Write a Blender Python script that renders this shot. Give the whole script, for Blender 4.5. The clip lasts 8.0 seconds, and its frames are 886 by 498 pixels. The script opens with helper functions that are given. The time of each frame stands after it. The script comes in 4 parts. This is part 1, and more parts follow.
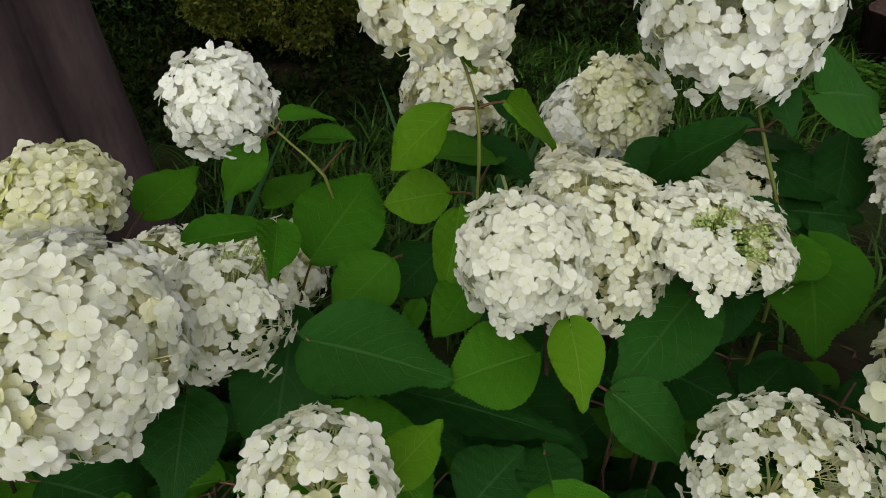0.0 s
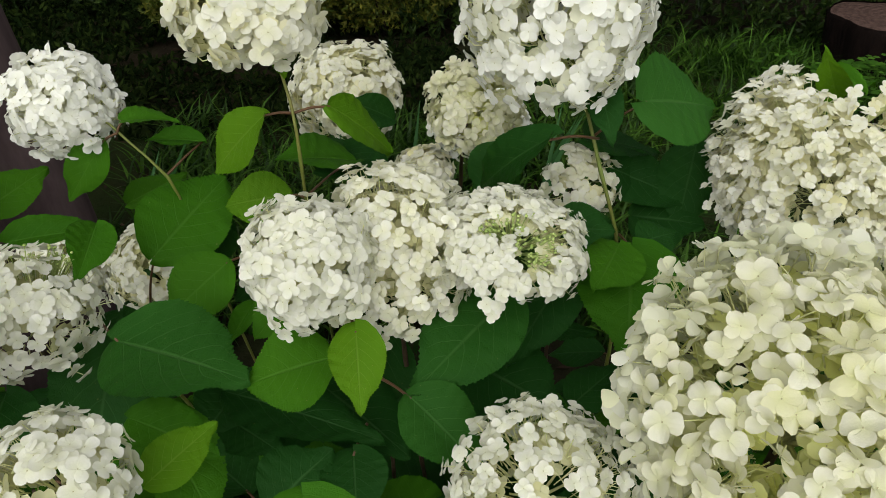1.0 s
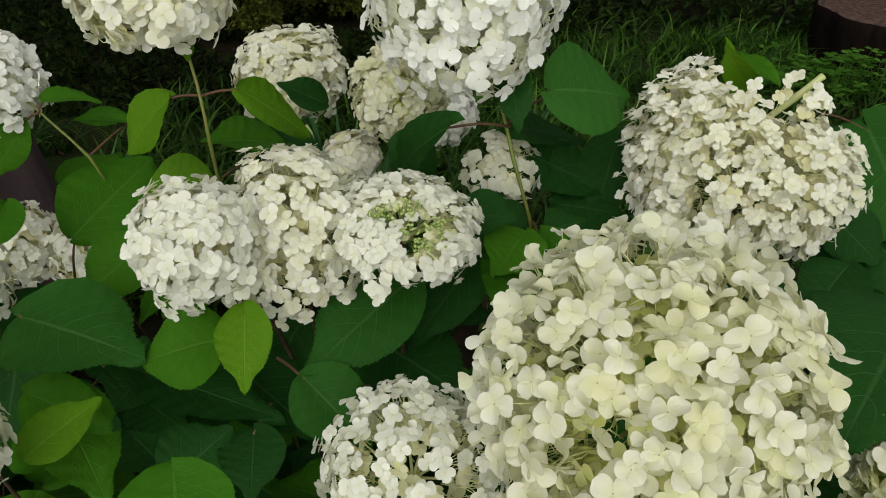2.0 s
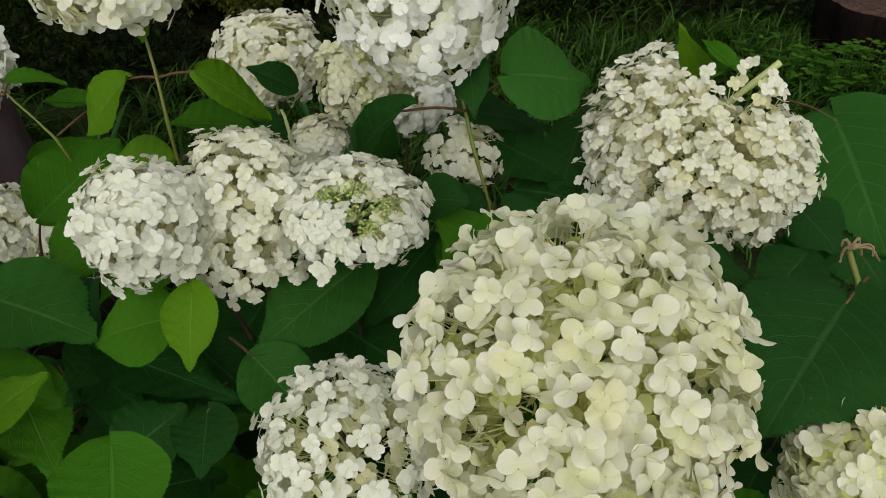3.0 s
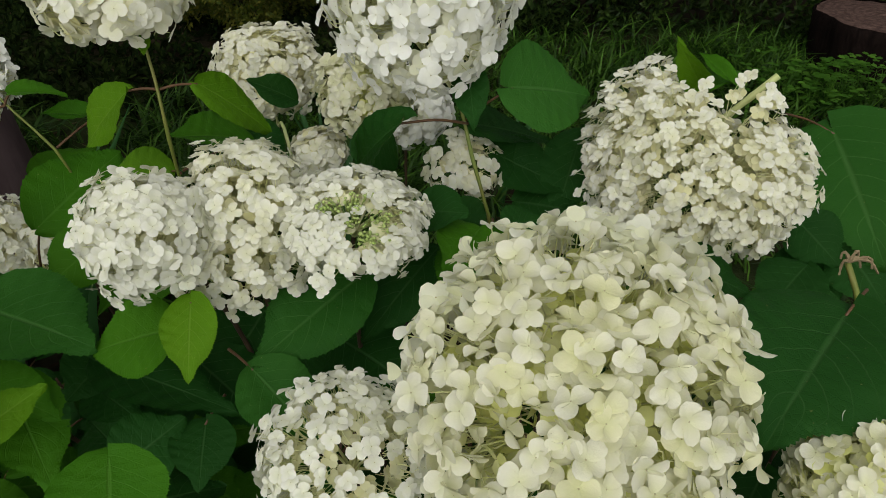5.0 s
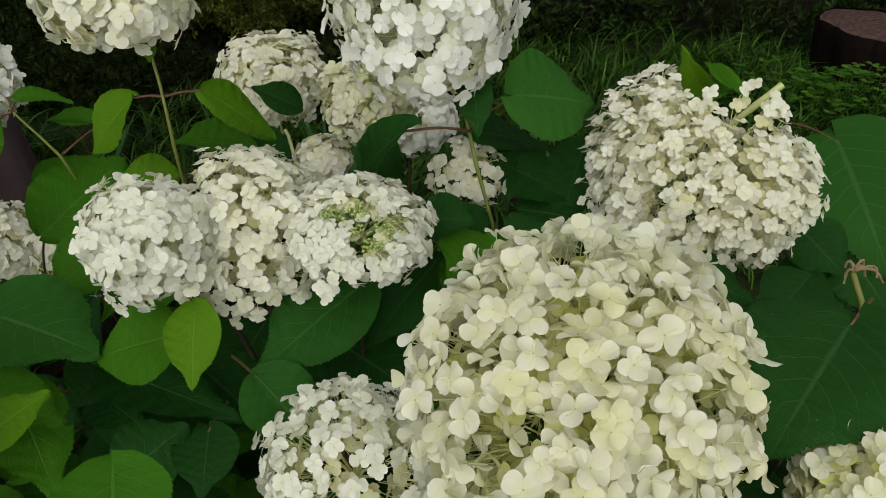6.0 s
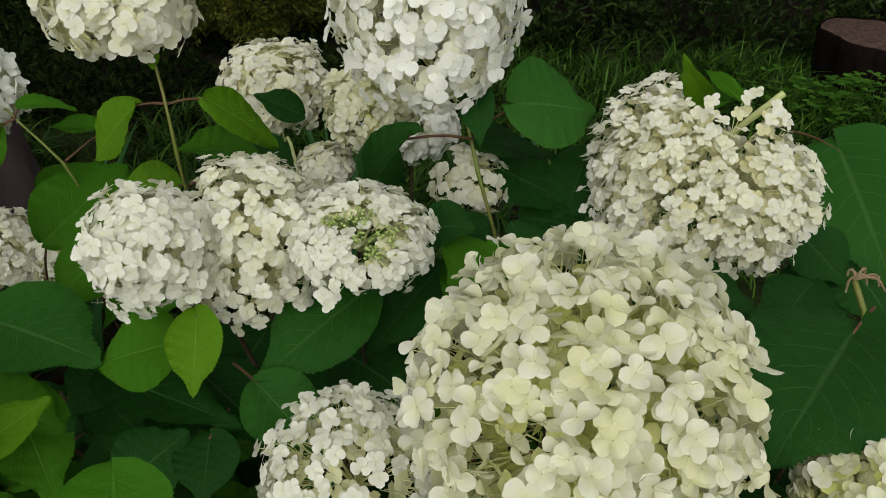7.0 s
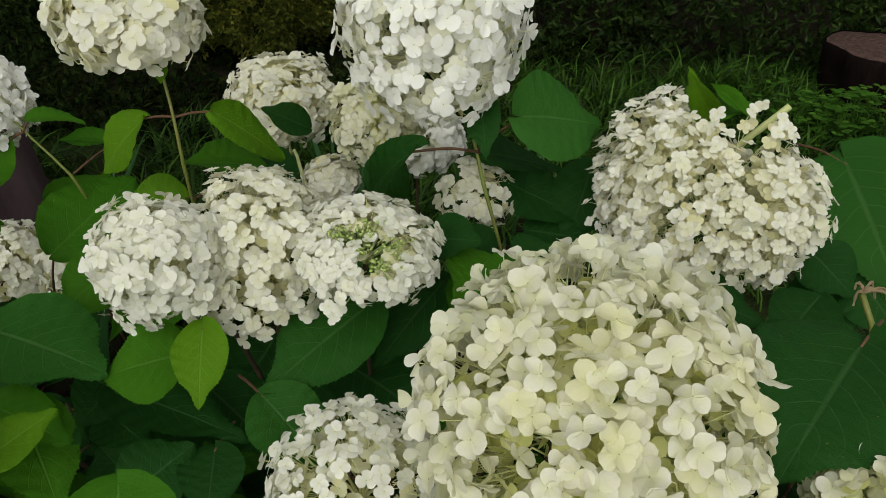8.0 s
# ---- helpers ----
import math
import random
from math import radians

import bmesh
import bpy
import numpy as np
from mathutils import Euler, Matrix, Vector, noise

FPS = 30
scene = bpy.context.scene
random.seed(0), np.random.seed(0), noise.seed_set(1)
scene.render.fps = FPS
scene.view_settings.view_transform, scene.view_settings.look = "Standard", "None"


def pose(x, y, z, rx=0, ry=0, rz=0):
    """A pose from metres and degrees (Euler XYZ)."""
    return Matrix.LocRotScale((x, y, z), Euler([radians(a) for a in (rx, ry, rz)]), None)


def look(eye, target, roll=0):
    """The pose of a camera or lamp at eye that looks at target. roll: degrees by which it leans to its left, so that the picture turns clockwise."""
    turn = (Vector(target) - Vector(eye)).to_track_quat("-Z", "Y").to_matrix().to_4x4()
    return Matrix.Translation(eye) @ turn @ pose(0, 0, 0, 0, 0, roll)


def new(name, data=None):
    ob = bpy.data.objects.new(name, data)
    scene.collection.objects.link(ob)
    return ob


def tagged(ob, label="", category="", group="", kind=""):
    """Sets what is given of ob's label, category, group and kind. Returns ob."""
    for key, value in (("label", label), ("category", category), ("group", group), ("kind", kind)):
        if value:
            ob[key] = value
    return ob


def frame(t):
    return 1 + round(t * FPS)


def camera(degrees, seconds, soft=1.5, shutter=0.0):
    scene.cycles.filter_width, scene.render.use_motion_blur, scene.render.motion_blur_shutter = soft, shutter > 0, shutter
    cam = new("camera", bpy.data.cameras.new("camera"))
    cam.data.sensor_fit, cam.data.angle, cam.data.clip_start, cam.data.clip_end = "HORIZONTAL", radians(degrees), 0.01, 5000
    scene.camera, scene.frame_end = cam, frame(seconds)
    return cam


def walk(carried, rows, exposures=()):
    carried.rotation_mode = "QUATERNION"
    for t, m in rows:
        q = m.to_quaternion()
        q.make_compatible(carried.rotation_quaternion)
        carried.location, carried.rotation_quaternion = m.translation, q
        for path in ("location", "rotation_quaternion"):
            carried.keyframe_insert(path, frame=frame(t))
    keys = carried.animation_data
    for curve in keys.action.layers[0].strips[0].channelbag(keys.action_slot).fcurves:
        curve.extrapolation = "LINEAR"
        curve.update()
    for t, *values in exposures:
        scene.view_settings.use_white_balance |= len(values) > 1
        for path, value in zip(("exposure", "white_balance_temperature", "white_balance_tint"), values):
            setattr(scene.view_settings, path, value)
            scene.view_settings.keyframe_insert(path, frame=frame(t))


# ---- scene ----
cam = camera(60.7, 8.0, 0.5)
METRES, EYE, TILT, LEAN, TURN = 0.38, 1.28, -33.0, 0.0, 0.0
ROWS = [
    (0.0, 0.0, 0.0, 0.0, 0.0, 0.0, -0.0),
    (0.5, 0.1965, 0.0068, 0.0284, -0.17, 0.01, -0.14),
    (1.0, 0.5163, -0.0229, 0.0217, 0.05, -0.24, -0.58),
    (1.5, 0.6909, -0.05, 0.011, 0.04, -0.55, -0.94),
    (2.0, 0.801, -0.0497, 0.0227, 0.36, -1.27, -1.62),
    (2.2, 0.9026, -0.0569, 0.0174, 0.73, -1.37, -1.77),
    (3.3, 0.9640, -0.0638, 0.0075, 1.09, -2.16, -2.23),
    (3.5, 0.9654, -0.0638, 0.0075, 0.96, -2.16, -2.23),
    (4.0, 0.9603, -0.0609, 0.007, 0.71, -1.77, -2.17),
    (4.5, 0.9586, -0.0633, 0.0072, 0.8, -1.4, -2.22),
    (6.0, 0.9543, -0.0649, 0.0046, 1.15, -0.48, -2.49),
    (6.5, 0.9555, -0.0651, 0.0034, 1.23, -0.21, -2.55),
    (7.0, 0.9538, -0.0658, 0.0044, 1.26, 0.09, -2.62),
    (7.5, 0.9542, -0.068, 0.0038, 1.4, 0.53, -2.65),
    (8.0, 0.954, -0.0672, 0.0038, 1.7, 1.04, -2.71),
]
walk(cam, [(t, pose(0, 0, EYE, TILT, LEAN, TURN) @ pose(METRES * x, METRES * y, METRES * z, 90 + pitch, roll, yaw)) for t, x, y, z, yaw, pitch, roll in ROWS],
     exposures=[(0.0, -0.28), (0.5, -0.10), (1.0, -0.02), (1.5, -0.06), (2.0, -0.16), (3.5, -0.28), (8.0, -0.26)])

# ---- world and light: a bright overcast day ----
world = bpy.data.worlds.new("overcast_sky")
scene.world = world
world.use_nodes = True
wn, wl = world.node_tree.nodes, world.node_tree.links
sky = wn.new("ShaderNodeTexSky")
sky.sky_type = 'NISHITA'
sky.sun_disc = False
sky.sun_elevation, sky.sun_rotation = radians(40), radians(188)
sky.air_density, sky.dust_density, sky.ozone_density = 1.0, 4.0, 1.0
cloud = wn.new("ShaderNodeHueSaturation")
cloud.inputs["Saturation"].default_value = 0.10
wl.new(sky.outputs[0], cloud.inputs["Color"])
wl.new(cloud.outputs[0], wn["Background"].inputs["Color"])
wn["Background"].inputs["Strength"].default_value = 0.12
sun = new("sun", bpy.data.lights.new("sun", 'SUN'))
sun.data.energy, sun.data.angle, sun.data.color = 1.9, radians(105), (0.972, 0.985, 0.835)
sun.matrix_world = look((-0.4, -2.8, 2.3), (0, 0, 0))


# ---- materials ----
class Nodes:
    """A small wrapper that adds and wires shader nodes."""

    def __init__(self, name):
        self.mat = bpy.data.materials.new(name)
        self.mat.use_nodes = True
        self.tree = self.mat.node_tree
        self.bsdf = self.tree.nodes["Principled BSDF"]
        self.out = self.tree.nodes["Material Output"]

    def add(self, kind, **inputs):
        n = self.tree.nodes.new(kind)
        for key, v in inputs.items():
            self.put(n.inputs[key.replace("_", " ")], v)
        return n

    def put(self, socket, v):
        if isinstance(v, bpy.types.NodeSocket):
            self.tree.links.new(v, socket)
        else:
            socket.default_value = v

    def math(self, op, a, b=0.0, c=0.0):
        n = self.tree.nodes.new("ShaderNodeMath")
        n.operation = op
        for s, v in zip(n.inputs, (a, b, c)):
            self.put(s, v)
        return n.outputs[0]

    def mix(self, f, a, b, blend='MIX'):
        n = self.tree.nodes.new("ShaderNodeMixRGB")
        n.blend_type = blend
        for s, v in zip(n.inputs, (f, a, b)):
            self.put(s, (*v, 1) if isinstance(v, tuple) and len(v) == 3 else v)
        return n.outputs[0]

    def noise(self, scale, detail=4, vector=None, rough=0.55):
        n = self.add("ShaderNodeTexNoise", Scale=scale, Detail=detail, Roughness=rough)
        if vector is not None:
            self.put(n.inputs["Vector"], vector)
        return n.outputs["Fac"]

    def ramp(self, f, lo, hi):
        n = self.add("ShaderNodeMapRange", Value=f)
        n.inputs["From Min"].default_value, n.inputs["From Max"].default_value = lo, hi
        return n.outputs[0]

    def coords(self, which="Object"):
        return self.add("ShaderNodeTexCoord").outputs[which]

    def chance(self):
        return self.add("ShaderNodeObjectInfo").outputs["Random"]

    def island(self):
        return self.add("ShaderNodeNewGeometry").outputs["Random Per Island"]

    def bump(self, height, strength, distance=0.01):
        n = self.add("ShaderNodeBump", Height=height, Strength=strength, Distance=distance)
        self.put(self.bsdf.inputs["Normal"], n.outputs[0])
        return n.outputs[0]

    def done(self, colour, rough=0.6, specular=0.4, thin=0.0, thin_colour=None):
        """thin: how much of the light goes through, as in leaves and petals."""
        self.put(self.bsdf.inputs["Base Color"], colour if isinstance(colour, bpy.types.NodeSocket) else (*colour, 1))
        self.put(self.bsdf.inputs["Roughness"], rough)
        self.put(self.bsdf.inputs["Specular IOR Level"], specular)
        if thin:
            tr = self.add("ShaderNodeBsdfTranslucent")
            c = thin_colour if thin_colour is not None else colour
            self.put(tr.inputs["Color"], c if isinstance(c, bpy.types.NodeSocket) else (*c, 1))
            mx = self.add("ShaderNodeMixShader", Fac=thin)
            self.tree.links.new(self.bsdf.outputs[0], mx.inputs[1])
            self.tree.links.new(tr.outputs[0], mx.inputs[2])
            self.tree.links.new(mx.outputs[0], self.out.inputs[0])
        return self.mat


def petal_material(name, white, cream, base, thin=0.40):
    n = Nodes(name)
    co = n.coords()
    d = n.add("ShaderNodeVectorMath", Vector=co)
    d.operation = 'LENGTH'
    r = d.outputs["Value"]
    pick = n.math('POWER', n.chance(), 2.0)
    col = n.mix(pick, white, cream)
    # the claw of each sepal is greener than its rim
    col = n.mix(n.math('MULTIPLY', n.ramp(r, 0.38, 0.02), 0.45), col, base)
    blotch = n.ramp(n.noise(3.0, 5, co), 0.35, 0.75)
    col = n.mix(n.math('MULTIPLY', blotch, 0.10), col, cream, 'MULTIPLY')
    brown = n.ramp(n.noise(7.0, 2, co), 0.72, 0.8)
    col = n.mix(n.math('MULTIPLY', brown, 0.30), col, (0.50, 0.36, 0.17))
    n.bump(n.noise(9.0, 3, co), 0.12, 0.05)
    return n.done(col, 0.62, 0.2, thin, n.mix(0.30, cream, base))


PETAL_WHITE = petal_material("petal_white", (0.87, 0.865, 0.82), (0.84, 0.835, 0.745), (0.70, 0.73, 0.44))
# cream sepals, darkened further to stand for less light on near heads
PETAL_CREAM = petal_material("petal_cream", (0.84, 0.825, 0.73), (0.80, 0.785, 0.55), (0.61, 0.65, 0.24))
# purest white, also lifted to carry stronger light on high and far heads
PETAL_PURE = petal_material("petal_pure_white", (0.95, 0.95, 0.935), (0.935, 0.935, 0.90), (0.86, 0.87, 0.70))
PETAL_IVORY = petal_material("petal_ivory", (0.87, 0.865, 0.815), (0.81, 0.795, 0.66), (0.70, 0.72, 0.36))


def plain(name, a, b, scale, rough=0.6, spec=0.35, bump=0.2, where="Object", thin=0.0, dist=0.01):
    n = Nodes(name)
    co = n.coords(where)
    f = n.ramp(n.noise(scale, 5, co), 0.3, 0.7)
    big = n.ramp(n.noise(scale * 0.17, 3, co), 0.3, 0.7)
    col = n.mix(f, a, b)
    col = n.mix(n.math('MULTIPLY', big, 0.4), col, a, 'MULTIPLY')
    if bump:
        n.bump(n.noise(scale * 2.2, 5, co), bump, dist)
    return n.done(col, rough, spec, thin)


EYELET = plain("floret_eye", (0.46, 0.42, 0.22), (0.66, 0.63, 0.44), 3.0)
PEDICEL = plain("pedicel", (0.70, 0.72, 0.36), (0.84, 0.82, 0.58), 60.0, 0.5, thin=0.2)
BUD = plain("green_bud", (0.30, 0.42, 0.10), (0.52, 0.58, 0.24), 80.0, 0.5)
STEM = plain("green_stem", (0.14, 0.20, 0.035), (0.19, 0.18, 0.045), 35.0, 0.5)
STEM_PALE = plain("pale_stem", (0.42, 0.50, 0.20), (0.55, 0.55, 0.28), 40.0, 0.5)
PETIOLE = plain("reddish_petiole", (0.10, 0.050, 0.026), (0.16, 0.085, 0.04), 50.0, 0.5)
DRY_SCRAP = plain("tan_dry_scrap", (0.26, 0.19, 0.11), (0.42, 0.33, 0.20), 90.0, 0.8, thin=0.2)
WOOD_CANE = plain("brown_cane", (0.040, 0.026, 0.014), (0.085, 0.052, 0.028), 45.0, 0.7)


def leaf_material(name, lo, hi, vein):
    n = Nodes(name)
    uv = n.add("ShaderNodeSeparateXYZ", Vector=n.coords("UV"))
    u, v = uv.outputs[0], n.math('ABSOLUTE', n.math('SUBTRACT', n.math('MULTIPLY', uv.outputs[1], 2.0), 1.0))
    co = n.coords()
    wob = n.math('MULTIPLY', n.math('SUBTRACT', n.noise(4.0, 3, co), 0.5), 0.25)
    # midrib, then six pairs of side veins that sweep towards the tip
    mid = n.ramp(v, 0.05, 0.015)
    s = n.math('FRACT', n.math('ADD', n.math('MULTIPLY', n.math('SUBTRACT', u, n.math('MULTIPLY', n.math('POWER', v, 1.2), 0.36)), 7.0), wob))
    side = n.ramp(n.math('ABSOLUTE', n.math('SUBTRACT', s, 0.5)), 0.045, 0.012)
    lines = n.math('MAXIMUM', mid, n.math('MULTIPLY', side, n.ramp(v, 1.0, 0.3)))
    net = n.add("ShaderNodeTexVoronoi", Scale=30.0, Vector=co)
    net.feature = 'DISTANCE_TO_EDGE'
    fine = n.ramp(net.outputs["Distance"], 0.10, 0.0)
    age = n.math('ADD', n.math('MULTIPLY', n.chance(), 0.65), n.math('MULTIPLY', n.ramp(n.noise(2.2, 4, co), 0.3, 0.7), 0.35))
    col = n.mix(age, lo, hi)
    col = n.mix(n.math('MULTIPLY', fine, 0.12), col, hi)
    col = n.mix(n.math('MULTIPLY', lines, 0.26), col, vein)
    spots = n.ramp(n.noise(26.0, 2, co), 0.73, 0.78)
    col = n.mix(n.math('MULTIPLY', spots, 0.4), col, (0.30, 0.26, 0.10))
    relief = n.math('SUBTRACT', n.math('MULTIPLY', n.noise(13.0, 3, co), 0.35), n.math('ADD', n.math('MULTIPLY', lines, 0.65), n.math('MULTIPLY', fine, 0.08)))
    n.bump(relief, 0.34, 0.012)
    through_col = n.mix(0.55, col, (0.12, 0.30, 0.01))
    return n.done(col, n.mix(n.noise(6.0, 3, co), (0.45, 0.45, 0.45), (0.60, 0.60, 0.60)), 0.055, 0.17, through_col)


# mature green, lowered further to carry the shade deep in the bush
LEAF_OLD_SHADED = leaf_material("leaf_mature_shaded", (0.007, 0.038, 0.005), (0.014, 0.061, 0.010), (0.07, 0.16, 0.050))
LEAF_DEEP = leaf_material("leaf_full_green", (0.014, 0.066, 0.008), (0.027, 0.101, 0.013), (0.09, 0.19, 0.055))
LEAF_MID = leaf_material("leaf_summer", (0.024, 0.098, 0.004), (0.043, 0.138, 0.006), (0.10, 0.21, 0.035))
LEAF_NEW = leaf_material("leaf_young", (0.046, 0.132, 0.004), (0.076, 0.176, 0.006), (0.18, 0.30, 0.045))


def bladed(name, lo, hi, rough=0.5, thin=0.25, specular=0.15):
    n = Nodes(name)
    col = n.mix(n.math('POWER', n.island(), 2.0), lo, hi)
    col = n.mix(n.math('MULTIPLY', n.ramp(n.noise(5.0, 3, n.coords()), 0.35, 0.7), 0.5), col, lo)
    return n.done(col, rough, specular, thin)


GRASS = bladed("grass_blade", (0.012, 0.036, 0.004), (0.080, 0.185, 0.018))
STRAP = bladed("strap_leaf", (0.022, 0.080, 0.020), (0.050, 0.135, 0.040))
HEDGE_LEAF = bladed("hedge_leaf", (0.009, 0.023, 0.004), (0.052, 0.090, 0.014), 0.5, 0.2)
# ground-cover leaf toned almost black, the shade being part of its colour
SHADE_TONED_LEAF = bladed("shade_toned_leaf", (0.004, 0.010, 0.002), (0.026, 0.042, 0.008), 0.8, 0.1, 0.03)
SHRUB_LEAF = bladed("shrub_leaf", (0.050, 0.076, 0.009), (0.230, 0.215, 0.032), 0.5, 0.2)
WEED_LEAF = bladed("weed_leaf", (0.035, 0.105, 0.010), (0.095, 0.220, 0.024), 0.5, 0.25)
LITTER = bladed("dry_litter", (0.030, 0.018, 0.010), (0.090, 0.060, 0.035), 0.85, 0.05)
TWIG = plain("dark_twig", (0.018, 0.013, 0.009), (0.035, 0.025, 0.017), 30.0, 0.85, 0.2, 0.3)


def soil_material():
    n = Nodes("garden_soil")
    co = n.coords()
    f = n.ramp(n.noise(14.0, 8, co, 0.7), 0.3, 0.7)
    moss = n.ramp(n.noise(1.3, 4, co), 0.42, 0.62)
    col = n.mix(f, (0.014, 0.011, 0.008), (0.036, 0.028, 0.018))
    col = n.mix(n.math('MULTIPLY', moss, 0.7), col, (0.026, 0.052, 0.012))
    n.bump(n.noise(40.0, 8, co, 0.7), 0.8, 0.03)
    return n.done(col, 1.0, 0.03)


SOIL = soil_material()


def bark_material(name, lo, hi, stretch, rough, bump):
    n = Nodes(name)
    m = n.add("ShaderNodeMapping", Vector=n.coords())
    m.inputs["Scale"].default_value = stretch
    f = n.ramp(n.noise(6.0, 7, m.outputs[0], 0.65), 0.3, 0.72)
    big = n.ramp(n.noise(2.0, 3, n.coords()), 0.35, 0.65)
    col = n.mix(f, lo, hi)
    col = n.mix(n.math('MULTIPLY', big, 0.35), col, lo)
    n.bump(n.noise(9.0, 8, m.outputs[0], 0.7), bump, 0.02)
    return n.done(col, rough, 0.06)


TRUNK = bark_material("smooth_brown_bark", (0.050, 0.034, 0.036), (0.120, 0.085, 0.089), (3, 3, 0.8), 0.85, 0.10)
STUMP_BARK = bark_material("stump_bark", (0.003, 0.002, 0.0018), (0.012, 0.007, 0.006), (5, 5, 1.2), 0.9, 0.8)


def cut_material():
    n = Nodes("weathered_cut_wood")
    co = n.coords()
    d = n.add("ShaderNodeVectorMath", Vector=co)
    d.operation = 'LENGTH'
    rings = n.math('SINE', n.math('ADD', n.math('MULTIPLY', d.outputs["Value"], 190.0), n.math('MULTIPLY', n.noise(6.0, 4, co), 9.0)))
    col = n.mix(n.ramp(n.noise(34.0, 8, co, 0.75), 0.34, 0.66), (0.030, 0.017, 0.015), (0.130, 0.080, 0.068))
    col = n.mix(n.math('MULTIPLY', n.ramp(rings, -1, 1), 0.06), col, (0.03, 0.018, 0.016))
    n.bump(n.math('ADD', n.math('MULTIPLY', rings, 0.3), n.math('MULTIPLY', n.noise(60.0, 6, co), 2.0)), 0.6, 0.012)
    return n.done(col, 0.9, 0.1)


CUT = cut_material()

# ---- helpers of this scene ----
WORLD_OF = {}
UP = Vector((0, 0, 1))


def thing(name, at, label, category, group="", kind=""):
    ob = new(name)
    ob.empty_display_size = 0.05
    WORLD_OF[ob] = Matrix.Translation(at)
    ob.matrix_basis = WORLD_OF[ob]
    return tagged(ob, label, category, group, kind)


def hang(name, mesh, parent, world_m=None, label=""):
    """Links a mesh as one part at a world pose under a thing or a part."""
    ob = new(name, mesh)
    m = world_m if world_m is not None else Matrix.Identity(4)
    WORLD_OF[ob] = m
    if parent is not None:
        ob.parent = parent
        ob.matrix_parent_inverse = WORLD_OF[parent].inverted()
    ob.matrix_basis = m
    return tagged(ob, label) if label else ob


def mesh_of(name, verts, faces, materials, smooth=True, uvs=None, slots=None):
    me = bpy.data.meshes.new(name)
    me.from_pydata(verts, [], faces)
    for m in materials:
        me.materials.append(m)
    if slots is not None:
        me.polygons.foreach_set("material_index", slots)
    if smooth:
        me.polygons.foreach_set("use_smooth", [True] * len(faces))
    if uvs is not None:
        layer = me.uv_layers.new(name="UVMap")
        for lp in me.loops:
            layer.data[lp.index].uv = uvs[lp.vertex_index]
    me.update()
    return me


def spline(points, n):
    """n + 1 points on a smooth line through the points."""
    p = [Vector(q) for q in points]
    if len(p) == 2:
        return [p[0].lerp(p[1], i / n) for i in range(n + 1)]
    seg = [max(1e-6, (b - a).length) for a, b in zip(p, p[1:])]
    way = [(b - a) / d for a, b, d in zip(p, p[1:], seg)]
    tan = [way[0]] + [((a + b) / 2).normalized() for a, b in zip(way, way[1:])] + [way[-1]]
    out, whole = [], sum(seg)
    for i in range(n + 1):
        s, k = whole * (i / n) ** 1.3, 0
        while k < len(seg) - 1 and s > seg[k]:
            s -= seg[k]
            k += 1
        f, d = min(1.0, s / seg[k]), seg[k]
        out.append(p[k] * (2 * f ** 3 - 3 * f * f + 1) + tan[k] * d * (f ** 3 - 2 * f * f + f) + p[k + 1] * (3 * f * f - 2 * f ** 3) + tan[k + 1] * d * (f ** 3 - f * f))
    return out


def tube(points, radii, sides=7, verts=None, faces=None, cap=True):
    """A tapered tube along the points; appends to verts and faces where they are given."""
    verts = [] if verts is None else verts
    faces = [] if faces is None else faces
    start, n = len(verts), len(points)
    for i, p in enumerate(points):
        d = (points[min(i + 1, n - 1)] - points[max(i - 1, 0)])
        d = d.normalized() if d.length > 1e-9 else UP
        a = d.cross(Vector((0.3, 1, 0.2))).normalized()
        b = d.cross(a)
        for k in range(sides):
            w = 2 * math.pi * k / sides
            verts.append(p + (a * math.cos(w) + b * math.sin(w)) * radii[i])
    for i in range(n - 1):
        for k in range(sides):
            k2 = (k + 1) % sides
            faces.append((start + i * sides + k, start + i * sides + k2, start + (i + 1) * sides + k2, start + (i + 1) * sides + k))
    if cap:
        faces.append(tuple(start + k for k in reversed(range(sides))))
        faces.append(tuple(start + (n - 1) * sides + k for k in range(sides)))
    return verts, faces


